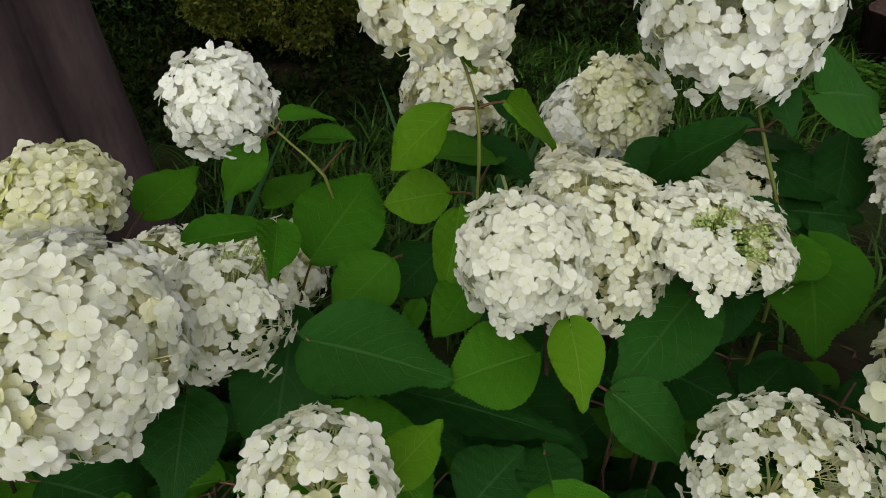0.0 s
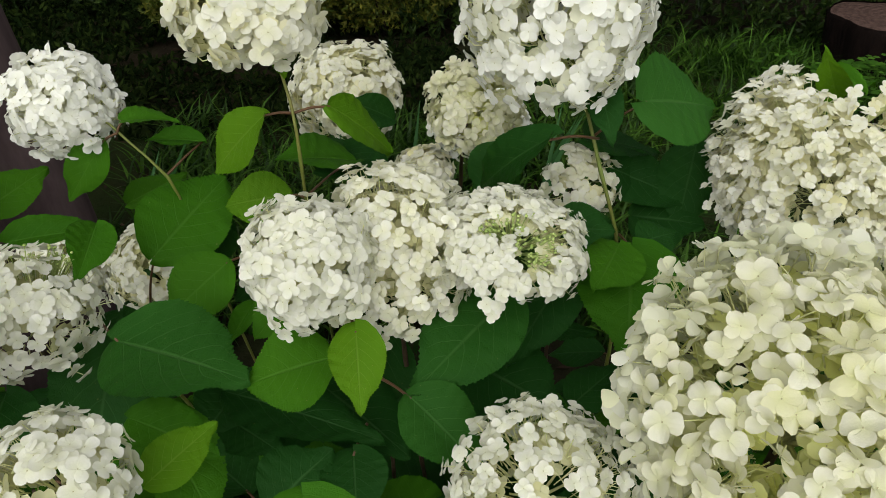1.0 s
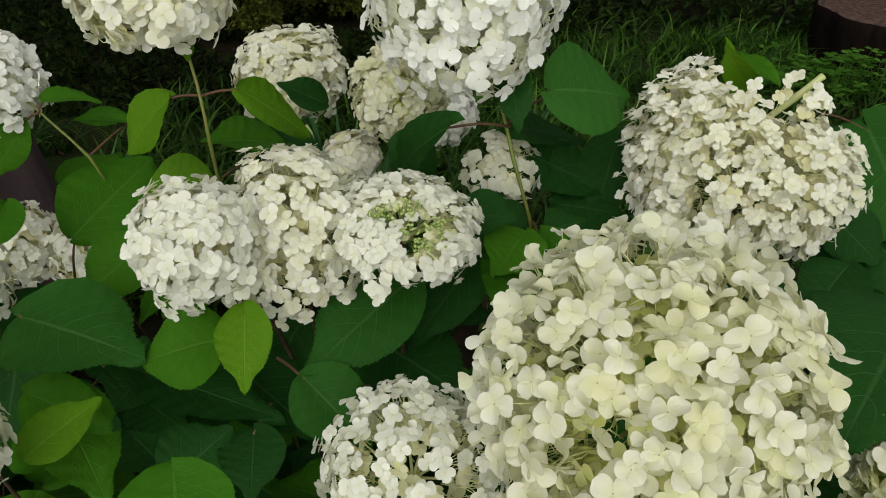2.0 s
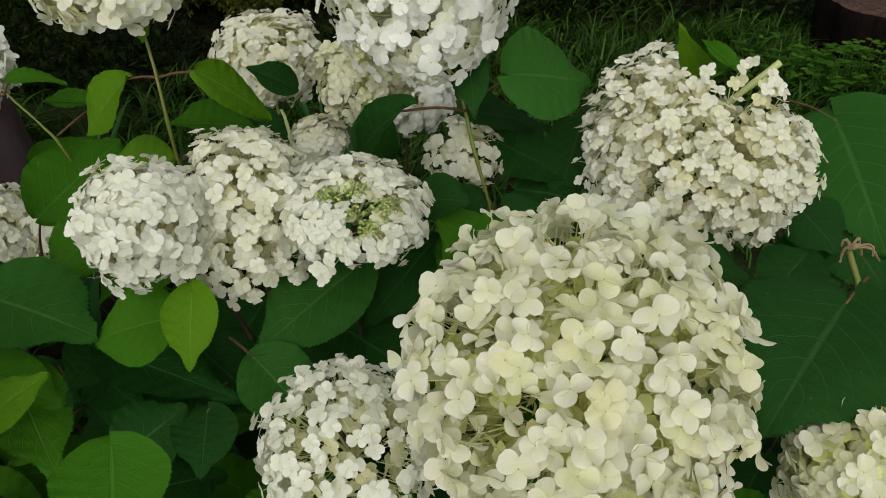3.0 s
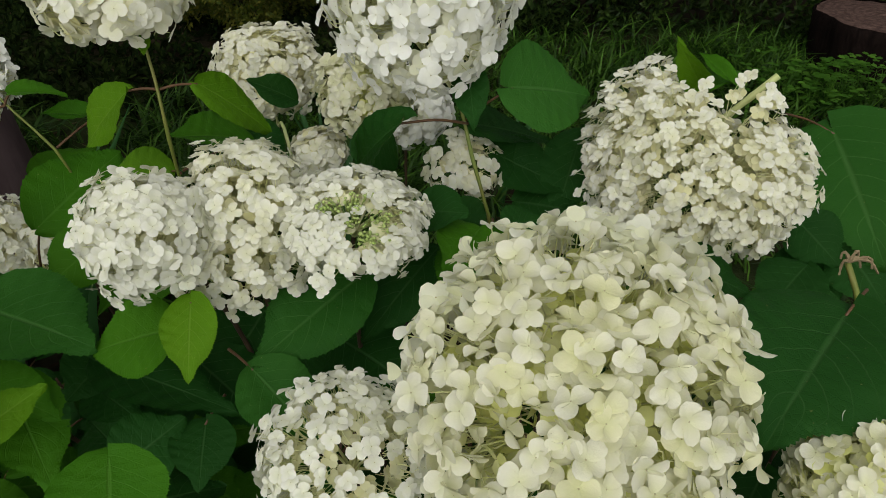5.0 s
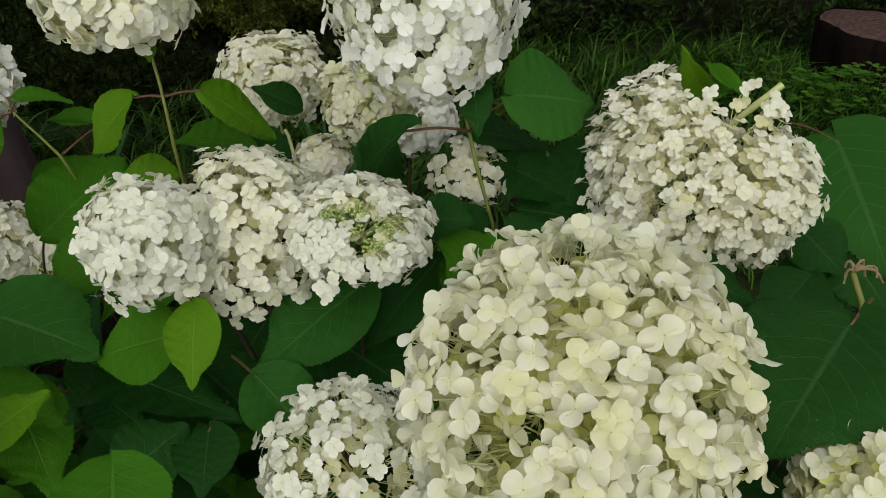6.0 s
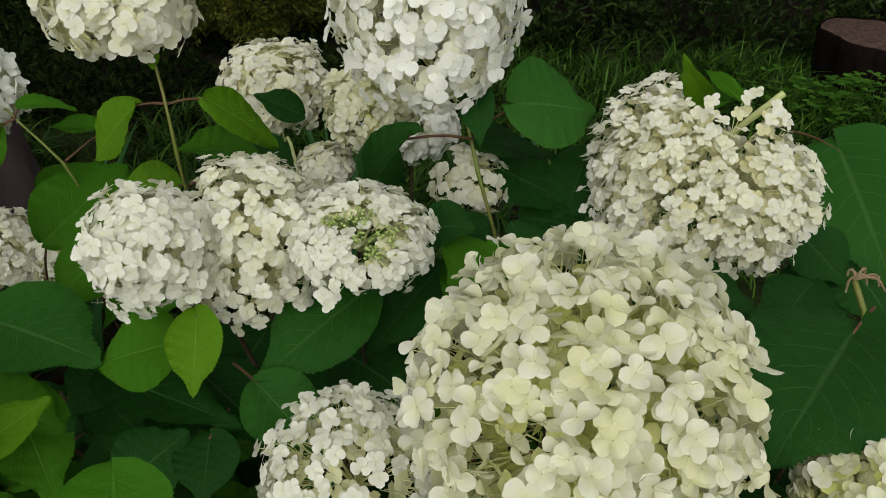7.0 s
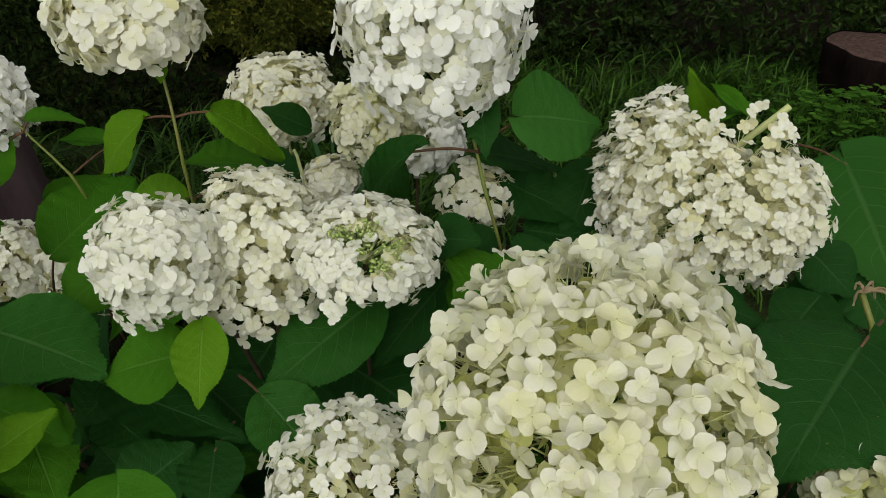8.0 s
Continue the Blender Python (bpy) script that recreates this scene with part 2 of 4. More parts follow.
# ---- floret meshes: four rounded sepals round a small eye ----
def floret_mesh(rng, material, petals=4, stops=(0, 0.2, 0.42, 0.64, 0.82, 0.94, 1.0), across=(-1.0, -0.5, 0.0, 0.5, 1.0), wild=0.0):
    verts, faces, slots = [], [], []
    turn = rng.uniform(0, 1.5)
    for k in range(petals):
        a = turn + 2 * math.pi * (k + rng.uniform(-0.10, 0.10)) / petals
        ln, wd = rng.uniform(0.45, 0.54), rng.uniform(0.218, 0.268) * (4 / petals) ** 0.4
        lift, cup, curl, twist = rng.uniform(-0.12 - wild, 0.26 + wild), rng.uniform(-0.10 - wild, 0.16 + wild), rng.uniform(-0.20 - wild, 0.08 + wild), rng.uniform(-0.3, 0.3) * (1 + 2 * wild)
        ca, sa = math.cos(a), math.sin(a)
        start = len(verts)
        lag = 0.012 * (k % 2)
        for i, u in enumerate(stops):
            # a round blade on a short narrow claw
            if u < 0.56:
                half = wd * max(0.10, 1 - ((0.56 - u) / 0.56) ** 2.4) ** 0.62
            else:
                half = wd * max(0.16, math.sqrt(max(0.0, 1 - ((u - 0.56) / 0.44) ** 2)))
            for v in across:
                x = ln * (0.03 + 0.97 * u) - 0.03 * ln * abs(v) ** 2 * (u > 0.9)
                y = half * v + twist * 0.06 * u
                z = lag + lift * x + cup * (v * half) ** 2 * 9 + curl * u * u * 0.5 * ln + twist * v * half * 0.5 + rng.uniform(-0.005, 0.005)
                verts.append((ca * x - sa * y, sa * x + ca * y, z))
        w = len(across)
        for i in range(len(stops) - 1):
            for j in range(w - 1):
                q = start + i * w + j
                faces.append((q, q + w, q + w + 1, q + 1))
                slots.append(0)
    start = len(verts)
    verts.append((0, 0, 0.048))
    for k in range(6):
        w = k * math.pi / 3
        verts.append((0.026 * math.cos(w), 0.026 * math.sin(w), 0.014))
    for k in range(6):
        faces.append((start, start + 1 + k, start + 1 + (k + 1) % 6))
        slots.append(1)
    return mesh_of("floret", verts, faces, [material, EYELET], True, None, slots)


FLORETS, INNER = {}, {}
FINE = (0, 0.14, 0.28, 0.42, 0.56, 0.68, 0.79, 0.88, 0.95, 1.0)
EASY = (0, 0.2, 0.42, 0.62, 0.79, 0.91, 1.0)
for key_name, petal in (("white", PETAL_WHITE), ("pure", PETAL_PURE), ("ivory", PETAL_IVORY), ("cream", PETAL_CREAM)):
    kind_rng = random.Random(11)
    FLORETS[key_name] = [floret_mesh(kind_rng, petal, 3 if i % 7 == 6 else 4, FINE if key_name == "cream" else EASY, wild=0.16 if key_name == "cream" else 0.03) for i in range(14)]
    INNER[key_name] = floret_mesh(kind_rng, petal, 4, (0, 0.4, 0.8, 1.0), (-1.0, 0.0, 1.0))



def inner_material(name, lo, hi):
    n = Nodes(name)
    col = n.mix(n.island(), lo, hi)
    n.bump(n.noise(300.0, 3, n.coords()), 0.1, 0.002)
    return n.done(col, 0.65, 0.2, 0.38)


FLORET_OUTER = {
    "white": inner_material("petal_white_outer", (0.83, 0.83, 0.76), (0.86, 0.86, 0.83)),
    "pure": inner_material("petal_pure_outer", (0.93, 0.93, 0.87), (0.95, 0.95, 0.93)),
    "ivory": inner_material("petal_ivory_outer", (0.84, 0.825, 0.68), (0.90, 0.895, 0.845)),
    "cream": inner_material("petal_cream_outer", (0.78, 0.79, 0.55), (0.83, 0.83, 0.73)),
}
# warm shade between florets is put into the deeper layer's yellower colour
FLORET_INNER_SHADE = {
    "white": [inner_material("petal_white_deep_shade", (0.77, 0.75, 0.44), (0.84, 0.83, 0.64)), EYELET],
    "pure": [inner_material("petal_pure_deep_shade", (0.88, 0.88, 0.70), (0.92, 0.92, 0.82)), EYELET],
    "ivory": [inner_material("petal_ivory_deep_shade", (0.76, 0.73, 0.42), (0.84, 0.82, 0.62)), EYELET],
    "cream": [inner_material("petal_cream_deep_shade", (0.72, 0.74, 0.27), (0.85, 0.85, 0.52)), EYELET],
}


# ---- leaf meshes: one long, serrate edge, pinnate relief ----
def leaf_mesh(material, rng, fold, droop, wave, cordate, drip=0.30, belly=0.70):
    rows, cols = 76, 4
    verts, uvs, faces = [], [], []
    for i in range(rows + 1):
        u = i / rows
        half = 0.5 * (max(0.0, math.sin(math.pi * u ** belly)) ** 0.70) * (1 - 0.22 * u ** 3)
        if u > 0.70:
            # the blade draws in to a point
            g = (u - 0.70) / 0.30
            half *= 1 - drip * max(0.0, math.sin(math.pi * g ** 0.9)) ** 1.2
        tooth = (0.017 if i % 2 else -0.006) * (0.6 + 0.4 * math.sin(i * 1.7)) if 1 < i < rows - 1 else 0
        back = cordate * max(0.0, 1 - u / 0.16) ** 2
        for j in range(-cols, cols + 1):
            v = j / cols
            h = half + (tooth if abs(j) == cols else 0)
            y = h * v
            x = u - back * abs(v) ** 1.3 + 0.010 * abs(v) * (tooth > 0)
            rib = 0.008 * math.sin(2 * math.pi * 7 * (u - 0.36 * abs(v) ** 1.2)) * min(1, 2.5 * abs(v)) * (1 - 0.6 * u)
            z = fold * abs(y) - 0.55 * fold * y * y * 2 - droop * (u - 0.12) ** 2 + wave * math.sin(5.5 * u + 1.2 * math.copysign(1, v)) * abs(v) ** 2 * 0.10 + rib + rng.uniform(-0.002, 0.002)
            verts.append((x, y, z))
            uvs.append((u, 0.5 + 0.5 * v))
    w = 2 * cols + 1
    for i in range(rows):
        for j in range(w - 1):
            q = i * w + j
            faces.append((q, q + w, q + w + 1, q + 1))
    return mesh_of("leaf", verts, faces, [material], True, uvs)


LEAVES = {}
for key_name, green in (("old", LEAF_OLD_SHADED), ("deep", LEAF_DEEP), ("mid", LEAF_MID), ("new", LEAF_NEW)):
    kind_rng = random.Random(5)
    LEAVES[key_name] = {
        "flat": leaf_mesh(green, kind_rng, 0.16, 0.10, 0.5, 0.05),
        "fold": leaf_mesh(green, kind_rng, 0.42, 0.16, 0.4, 0.06),
        "droop": leaf_mesh(green, kind_rng, 0.20, 0.42, 0.6, 0.06),
        "wavy": leaf_mesh(green, kind_rng, 0.12, 0.22, 1.2, 0.03),
        "heart": leaf_mesh(green, kind_rng, 0.18, 0.18, 0.5, 0.13, 0.32, 0.60),
        "oval": leaf_mesh(green, kind_rng, 0.14, 0.14, 0.5, 0.04, 0.05, 0.80),
    }


def leaf(parent, base, tip, width, face, tone="old", shape="flat", joint=None, stalk=0.0016):
    """A leaf from base to tip (metres) that turns its upper side towards face; joint: where its petiole leaves the stem."""
    b, t = Vector(base), Vector(tip)
    ax = t - b
    f = Vector(face)
    up = (f - ax * f.dot(ax) / ax.length_squared).normalized()
    side = up.cross(ax.normalized())
    m = Matrix.Identity(4)
    for k, c in enumerate((ax, side * width, up * ax.length)):
        for r in range(3):
            m[r][k] = c[r]
    m.translation = b
    ob = hang("leaf", LEAVES[tone][shape], parent, m)
    if joint is not None:
        j = Vector(joint)
        mid = (j + b) / 2 + Vector((0, 0, 0.03 * (j - b).length))
        pts = spline([j, mid, b + ax * 0.03 - up * ax.length * 0.004], 8)
        v, fc = tube(pts, [stalk * (1.15 - 0.3 * i / 8) for i in range(9)], 6)
        hang("petiole", mesh_of("petiole", v, fc, [PETIOLE]), ob, None, "thin reddish-brown leaf stalk")
    return ob


def stem(parent, points, r0=0.0028, r1=0.0045, material=None, name="stem", steps=24):
    """A stem from its top to its foot, a little swollen where leaves part from it."""
    pts = spline(points, steps)
    rad = [r0 + (r1 - r0) * i / steps + (0.0005 if i % 8 == 5 else 0) for i in range(steps + 1)]
    v, f = tube(pts, rad, 8)
    return hang(name, mesh_of(name, v, f, [material or STEM]), parent)


def bloom(label, centre, rx, rz, florets, size, palette="white", axis=(0, 0, 1), reach=2.3, rough=0.24, lumps=0.10, gaps=0.0,
          buds=0, seed=1, foot=None, path=(), stem_material=None, r_top=0.0026, neck=None, notch=(), lift=0.12, loose=(), bud_sites=(), jag=0.06):
    """One flowering shoot: stem, and a head of many florets on a lumpy dome. axis: the way its crown faces; reach: the angle from
    the crown, in radians, that florets cover; gaps: how open it is; returns the thing."""
    rng = random.Random(seed)
    c, a = Vector(centre), Vector(axis).normalized()
    turn = a.to_track_quat('Z', 'Y').to_matrix()
    ft = Vector(foot) if foot is not None else Vector((c.x * 0.7 + 0.08, c.y * 0.6 + 0.36, 0.0))
    shoot = thing("hydrangea_shoot", ft, label, "flower", "hydrangea heads in bloom")
    if neck is None:
        neck = c - a * rz * 0.62
        line = [neck, neck - a * rz * 0.5, *path, ft]
    else:
        neck = Vector(neck)
        line = [c.lerp(neck, 0.5), neck, *path, ft]
    stem(shoot, line, r_top, r_top * 1.35, stem_material or WOOD_CANE)
    rx, rz = rx - 0.26 * size, rz - 0.26 * size
    verts, faces = [], []
    golden = math.pi * (3 - 5 ** 0.5)
    spots = []
    low = math.cos(reach)
    shift = Vector((seed * 3.1, seed * 1.7, seed * 0.9))
    total = int(florets * (1 + gaps if gaps else 1.1))
    # where buds have not opened yet: offsets across and up the side that faces the path
    sites = [Vector((g, 0.66 * e - 0.75 * math.sqrt(1 - g * g - e * e), 0.75 * e + 0.66 * math.sqrt(1 - g * g - e * e))) for g, e in bud_sites]
    for i in range(total):
        z = 1 - (1 - low) * (i + 0.5) / total
        w = golden * i + rng.uniform(-0.25, 0.25)
        s = math.sqrt(max(0, 1 - z * z))
        d = Vector((s * math.cos(w), s * math.sin(w), z))
        if gaps and noise.noise(d * 4.6 + shift) * 0.8 + 0.5 + rng.uniform(-0.2, 0.2) < gaps * 0.95:
            continue
        k = 1 + lumps * noise.noise(d * 2.2 + shift) * 1.6 + rng.uniform(-jag, jag)
        if i % 5 == 2:
            k *= 0.90
        if i % 11 == 4:
            k *= 1.06
        if any((turn @ d).angle(g) < rng.uniform(0.12, 0.26) for g in sites):
            continue
        local = Vector((d.x * rx * k, d.y * rx * k, d.z * rz * k))
        if any((c + turn @ local - Vector(g)).length < 0.054 for g in notch):
            continue
        nrm = Vector((d.x / rx, d.y / rx, d.z / rz)).normalized()
        nrm = (nrm + rough * Vector((rng.gauss(0, 1), rng.gauss(0, 1), rng.gauss(0, 1)))).normalized()
        spots.append((c + turn @ local, (turn @ nrm + UP * lift).normalized(), size * rng.uniform(0.84, 1.17)))
    # no floret stands alone
    spots = [g for g in spots if sum((g[0] - o[0]).length_squared < (1.35 * size) ** 2 for o in spots) > 3]
    spots += [(Vector(q), Vector((rng.gauss(0, 0.4), -0.8, 0.8)).normalized(), size) for q in loose]
    hub = c - a * rz * 0.45
    for p, nrm, s in spots:
        q = hub.lerp(p, rng.uniform(0.45, 0.62)) + Vector((rng.gauss(0, 1), rng.gauss(0, 1), rng.gauss(0, 1))) * rx * 0.06
        bend = q.lerp(p, 0.6) + Vector((rng.gauss(0, 1), rng.gauss(0, 1), rng.gauss(0, 1))) * rx * 0.05
        tube([q, bend, p - nrm * s * 0.03], [s * 0.030, s * 0.026, s * 0.020], 4, verts, faces, False)
    for i in range(12):
        w = golden * i
        d = turn @ Vector((math.cos(w) * 0.8, math.sin(w) * 0.8, 0.3 + 0.05 * i))
        tube([neck, hub + d * rx * 0.15, hub + d * rx * 0.42], [r_top * 0.8, r_top * 0.6, r_top * 0.4], 5, verts, faces, False)
    head = hang("flower_head", mesh_of("flower_head", verts, faces, [PEDICEL]), shoot)
    # up to 300 florets on the open side of the bush are parts; the rest joins the deeper layer
    spots.sort(key=lambda g: g[0].y - 0.5 * g[0].z)
    for p, nrm, s in spots[:300]:
        q = nrm.to_track_quat('Z', 'Y').to_matrix().to_4x4() @ Matrix.Rotation(rng.uniform(0, 6.28), 4, 'Z')
        hang("floret", rng.choice(FLORETS[palette]), head, Matrix.Translation(p) @ q @ Matrix.Diagonal((s, s, s, 1)))
    # a second, deeper layer of florets, too crowded to pick apart, and the outer ones past the 300
    def crowd(name, sources, places, materials):
        iv, jf, islot = [], [], []
        shapes = [([v.co.copy() for v in g.vertices], [tuple(p.vertices) for p in g.polygons], [p.material_index for p in g.polygons]) for g in sources]
        for q, nrm, s in places:
            sv, sf, ss = rng.choice(shapes)
            m = Matrix.Translation(q) @ nrm.to_track_quat('Z', 'Y').to_matrix().to_4x4() @ Matrix.Rotation(rng.uniform(0, 6.28), 4, 'Z')
            st = len(iv)
            iv += [m @ (v * s) for v in sv]
            jf += [tuple(st + k for k in t) for t in sf]
            islot += ss
        tagged(hang(name, mesh_of(name, iv, jf, materials, True, None, islot), head), kind="stuff")

    deep = []
    for p, nrm, s in (spots[::3 if gaps > 0.25 else 2] if gaps else spots):
        q = c.lerp(p, rng.uniform(0.55, 0.80) if gaps else rng.uniform(0.78, 0.91))
        deep.append((q + Vector((rng.gauss(0, 1), rng.gauss(0, 1), rng.gauss(0, 1))) * s * 0.15, nrm, s * 1.05))
    crowd("inner_layer", [INNER[palette]], deep, FLORET_INNER_SHADE[palette])
    if len(spots) > 300:
        crowd("outer_layer", FLORETS[palette][:6], spots[300:], [FLORET_OUTER[palette], EYELET])
    if buds:
        bv, bf = [], []
        ico = [(0, 0, 1), (0.9, 0, 0.3), (0.28, 0.85, 0.3), (-0.72, 0.53, 0.3), (-0.72, -0.53, 0.3), (0.28, -0.85, 0.3), (0, 0, -0.8)]
        tri = [(0, 1, 2), (0, 2, 3), (0, 3, 4), (0, 4, 5), (0, 5, 1), (6, 2, 1), (6, 3, 2), (6, 4, 3), (6, 5, 4), (6, 1, 5)]
        for i in range(buds):
            cl = i // 9
            crng = random.Random(seed * 100 + cl)
            w, z = crng.uniform(-0.7, 1.9), crng.uniform(0.35, 0.95)
            s = math.sqrt(1 - z * z)
            d = Vector((s * math.cos(w), s * math.sin(w), z)) + Vector((rng.gauss(0, 1), rng.gauss(0, 1), rng.gauss(0, 1))) * 0.09
            if sites:
                d = turn.transposed() @ (sites[i % len(sites)] + Vector((rng.gauss(0, 1), rng.gauss(0, 1), rng.gauss(0, 1))) * 0.10)
            p = c + turn @ Vector((d.x * rx, d.y * rx, d.z * rz)) * rng.uniform(0.86, 1.0)
            r = rng.uniform(0.0015, 0.0026)
            st = len(bv)
            bv += [p + Vector(q) * r for q in ico]
            bf += [tuple(st + k for k in t) for t in tri]
            tube([hub.lerp(p, 0.6), p], [0.0005, 0.0004], 4, bv, bf, False)
        tagged(hang("bud_spray", mesh_of("bud_spray", bv, bf, [BUD]), head, None, "tiny green unopened flower buds"), kind="stuff")
    return shoot




# ---- ground, grass and the far side of the garden ----
def ground_height(x, y):
    return 0.02 * noise.noise(Vector((x * 0.9, y * 0.9, 0))) + 0.006 * noise.noise(Vector((x * 6, y * 6, 3)))


def ground():
    """One sheet, fine near the plants and coarse towards the horizon."""
    def steps(lo, hi, near_lo, near_hi, fine):
        s = list(np.arange(near_lo, near_hi + 1e-6, fine))
        d, p = fine, near_hi
        while p < hi:
            d *= 1.7
            p = min(hi, p + d)
            s.append(p)
        d, p = fine, near_lo
        while p > lo:
            d *= 1.7
            p = max(lo, p - d)
            s.insert(0, p)
        return [float(v) for v in s]
    xs, ys = steps(-600, 600, -2.5, 4.0, 0.08), steps(-600, 600, -0.5, 6.0, 0.08)
    verts = [(x, y, ground_height(x, y)) for y in ys for x in xs]
    w = len(xs)
    faces = [(j * w + i, j * w + i + 1, (j + 1) * w + i + 1, (j + 1) * w + i) for j in range(len(ys) - 1) for i in range(w - 1)]
    ob = new("ground", mesh_of("ground", verts, faces, [SOIL]))
    tagged(ob, "dark garden soil with moss and litter", "ground", "", "structure")


ground()


def blade(verts, faces, foot, lean, height, width, bend, rng):
    """One tapered blade of four segments that arches over."""
    d = Vector((math.cos(lean), math.sin(lean), 0))
    s = Vector((-d.y, d.x, 0))
    st = len(verts)
    for i in range(4):
        u = i / 3
        p = foot + UP * height * (u - 0.42 * bend * u * u) + d * height * bend * 0.85 * u * u
        w = width * (1 - u ** 1.6) * 0.5 + 0.0004
        verts += [p - s * w, p + s * w + UP * w * 0.4]
    for i in range(3):
        q = st + 2 * i
        faces.append((q, q + 1, q + 3, q + 2))


def bare(x, y):
    """Where shade and roots keep the grass away: under the hedge, round the tree and under the bushes."""
    if y > 3.72 + 0.35 * max(0, x - 0.9) + 0.15 * math.sin(3 * x):
        return True
    if (x + 1.141) ** 2 + (y - 1.41) ** 2 < 0.60 ** 2:
        return True
    if x < 0.35 and y > 2.75 + 0.3 * math.sin(2.1 * x):
        return True
    return noise.noise(Vector((x * 1.6, y * 1.6, 7))) < -0.22


def lawn():
    rng = random.Random(3)
    verts, faces = [], []
    n = 0
    while n < 7000:
        x, y = rng.uniform(-1.6, 3.6), 1.55 + 3.0 * rng.random() ** 0.8
        if abs(x - 0.3) > 0.62 * y + 0.6 or bare(x, y):
            continue
        n += 1
        tall = 1 + 0.8 * max(0, noise.noise(Vector((x * 2.2, y * 2.2, 1))))
        h = rng.uniform(0.07, 0.17) * tall
        blade(verts, faces, Vector((x, y, ground_height(x, y) - 0.004)), rng.uniform(0, 6.28), h, rng.uniform(0.006, 0.016), rng.uniform(0.5, 1.5), rng)
    # taller tufts along the foot of the hedge and before the stump
    for _ in range(150):
        x, y = rng.uniform(0.9, 2.6), rng.uniform(3.0, 3.85)
        if (x - 2.29) ** 2 + (y - 3.56) ** 2 < 0.38 ** 2:
            continue
        for _ in range(9):
            blade(verts, faces, Vector((x + rng.gauss(0, 0.02), y + rng.gauss(0, 0.02), ground_height(x, y))), rng.uniform(0, 6.28), rng.uniform(0.12, 0.26),
                  rng.uniform(0.006, 0.013), rng.uniform(0.5, 1.25), rng)
    # looser tufts just behind the bushes
    for _ in range(300):
        x, y = rng.uniform(-0.85, 0.9), rng.uniform(1.5, 2.8)
        for _ in range(9):
            blade(verts, faces, Vector((x + rng.gauss(0, 0.03), y + rng.gauss(0, 0.03), ground_height(x, y))), rng.uniform(0, 6.28), rng.uniform(0.10, 0.26),
                  rng.uniform(0.008, 0.017), rng.uniform(0.4, 1.2), rng)
    ob = new("grass", mesh_of("grass", verts, faces, [GRASS]))
    tagged(ob, "long uncut green grass behind the hydrangeas", "grass", "", "stuff")


lawn()


def small_leaf(verts, faces, p, d, n, ln, wd):
    """A small folded leaf of two four-cornered halves."""
    s = d.cross(n).normalized()
    st = len(verts)
    verts += [p, p + d * ln * 0.45 + s * wd * 0.5 + n * wd * 0.15, p + d * ln, p + d * ln * 0.45 - s * wd * 0.5 + n * wd * 0.15, p + d * ln * 0.5]
    faces += [(st, st + 1, st + 4), (st + 1, st + 2, st + 4), (st + 2, st + 3, st + 4), (st + 3, st, st + 4)]


def unit(rng):
    while True:
        v = Vector((rng.uniform(-1, 1), rng.uniform(-1, 1), rng.uniform(-1, 1)))
        if 0.05 < v.length < 1:
            return v.normalized()


def twigs(name, parent, rng, starts, material, r=0.006):
    verts, faces = [], []
    for a, b in starts:
        mid = (a + b) / 2 + unit(rng) * (b - a).length * 0.12
        tube(spline([a, mid, b], 6), [r * (1 - 0.75 * i / 6) for i in range(7)], 5, verts, faces)
    return hang(name, mesh_of(name, verts, faces, [material]), parent)


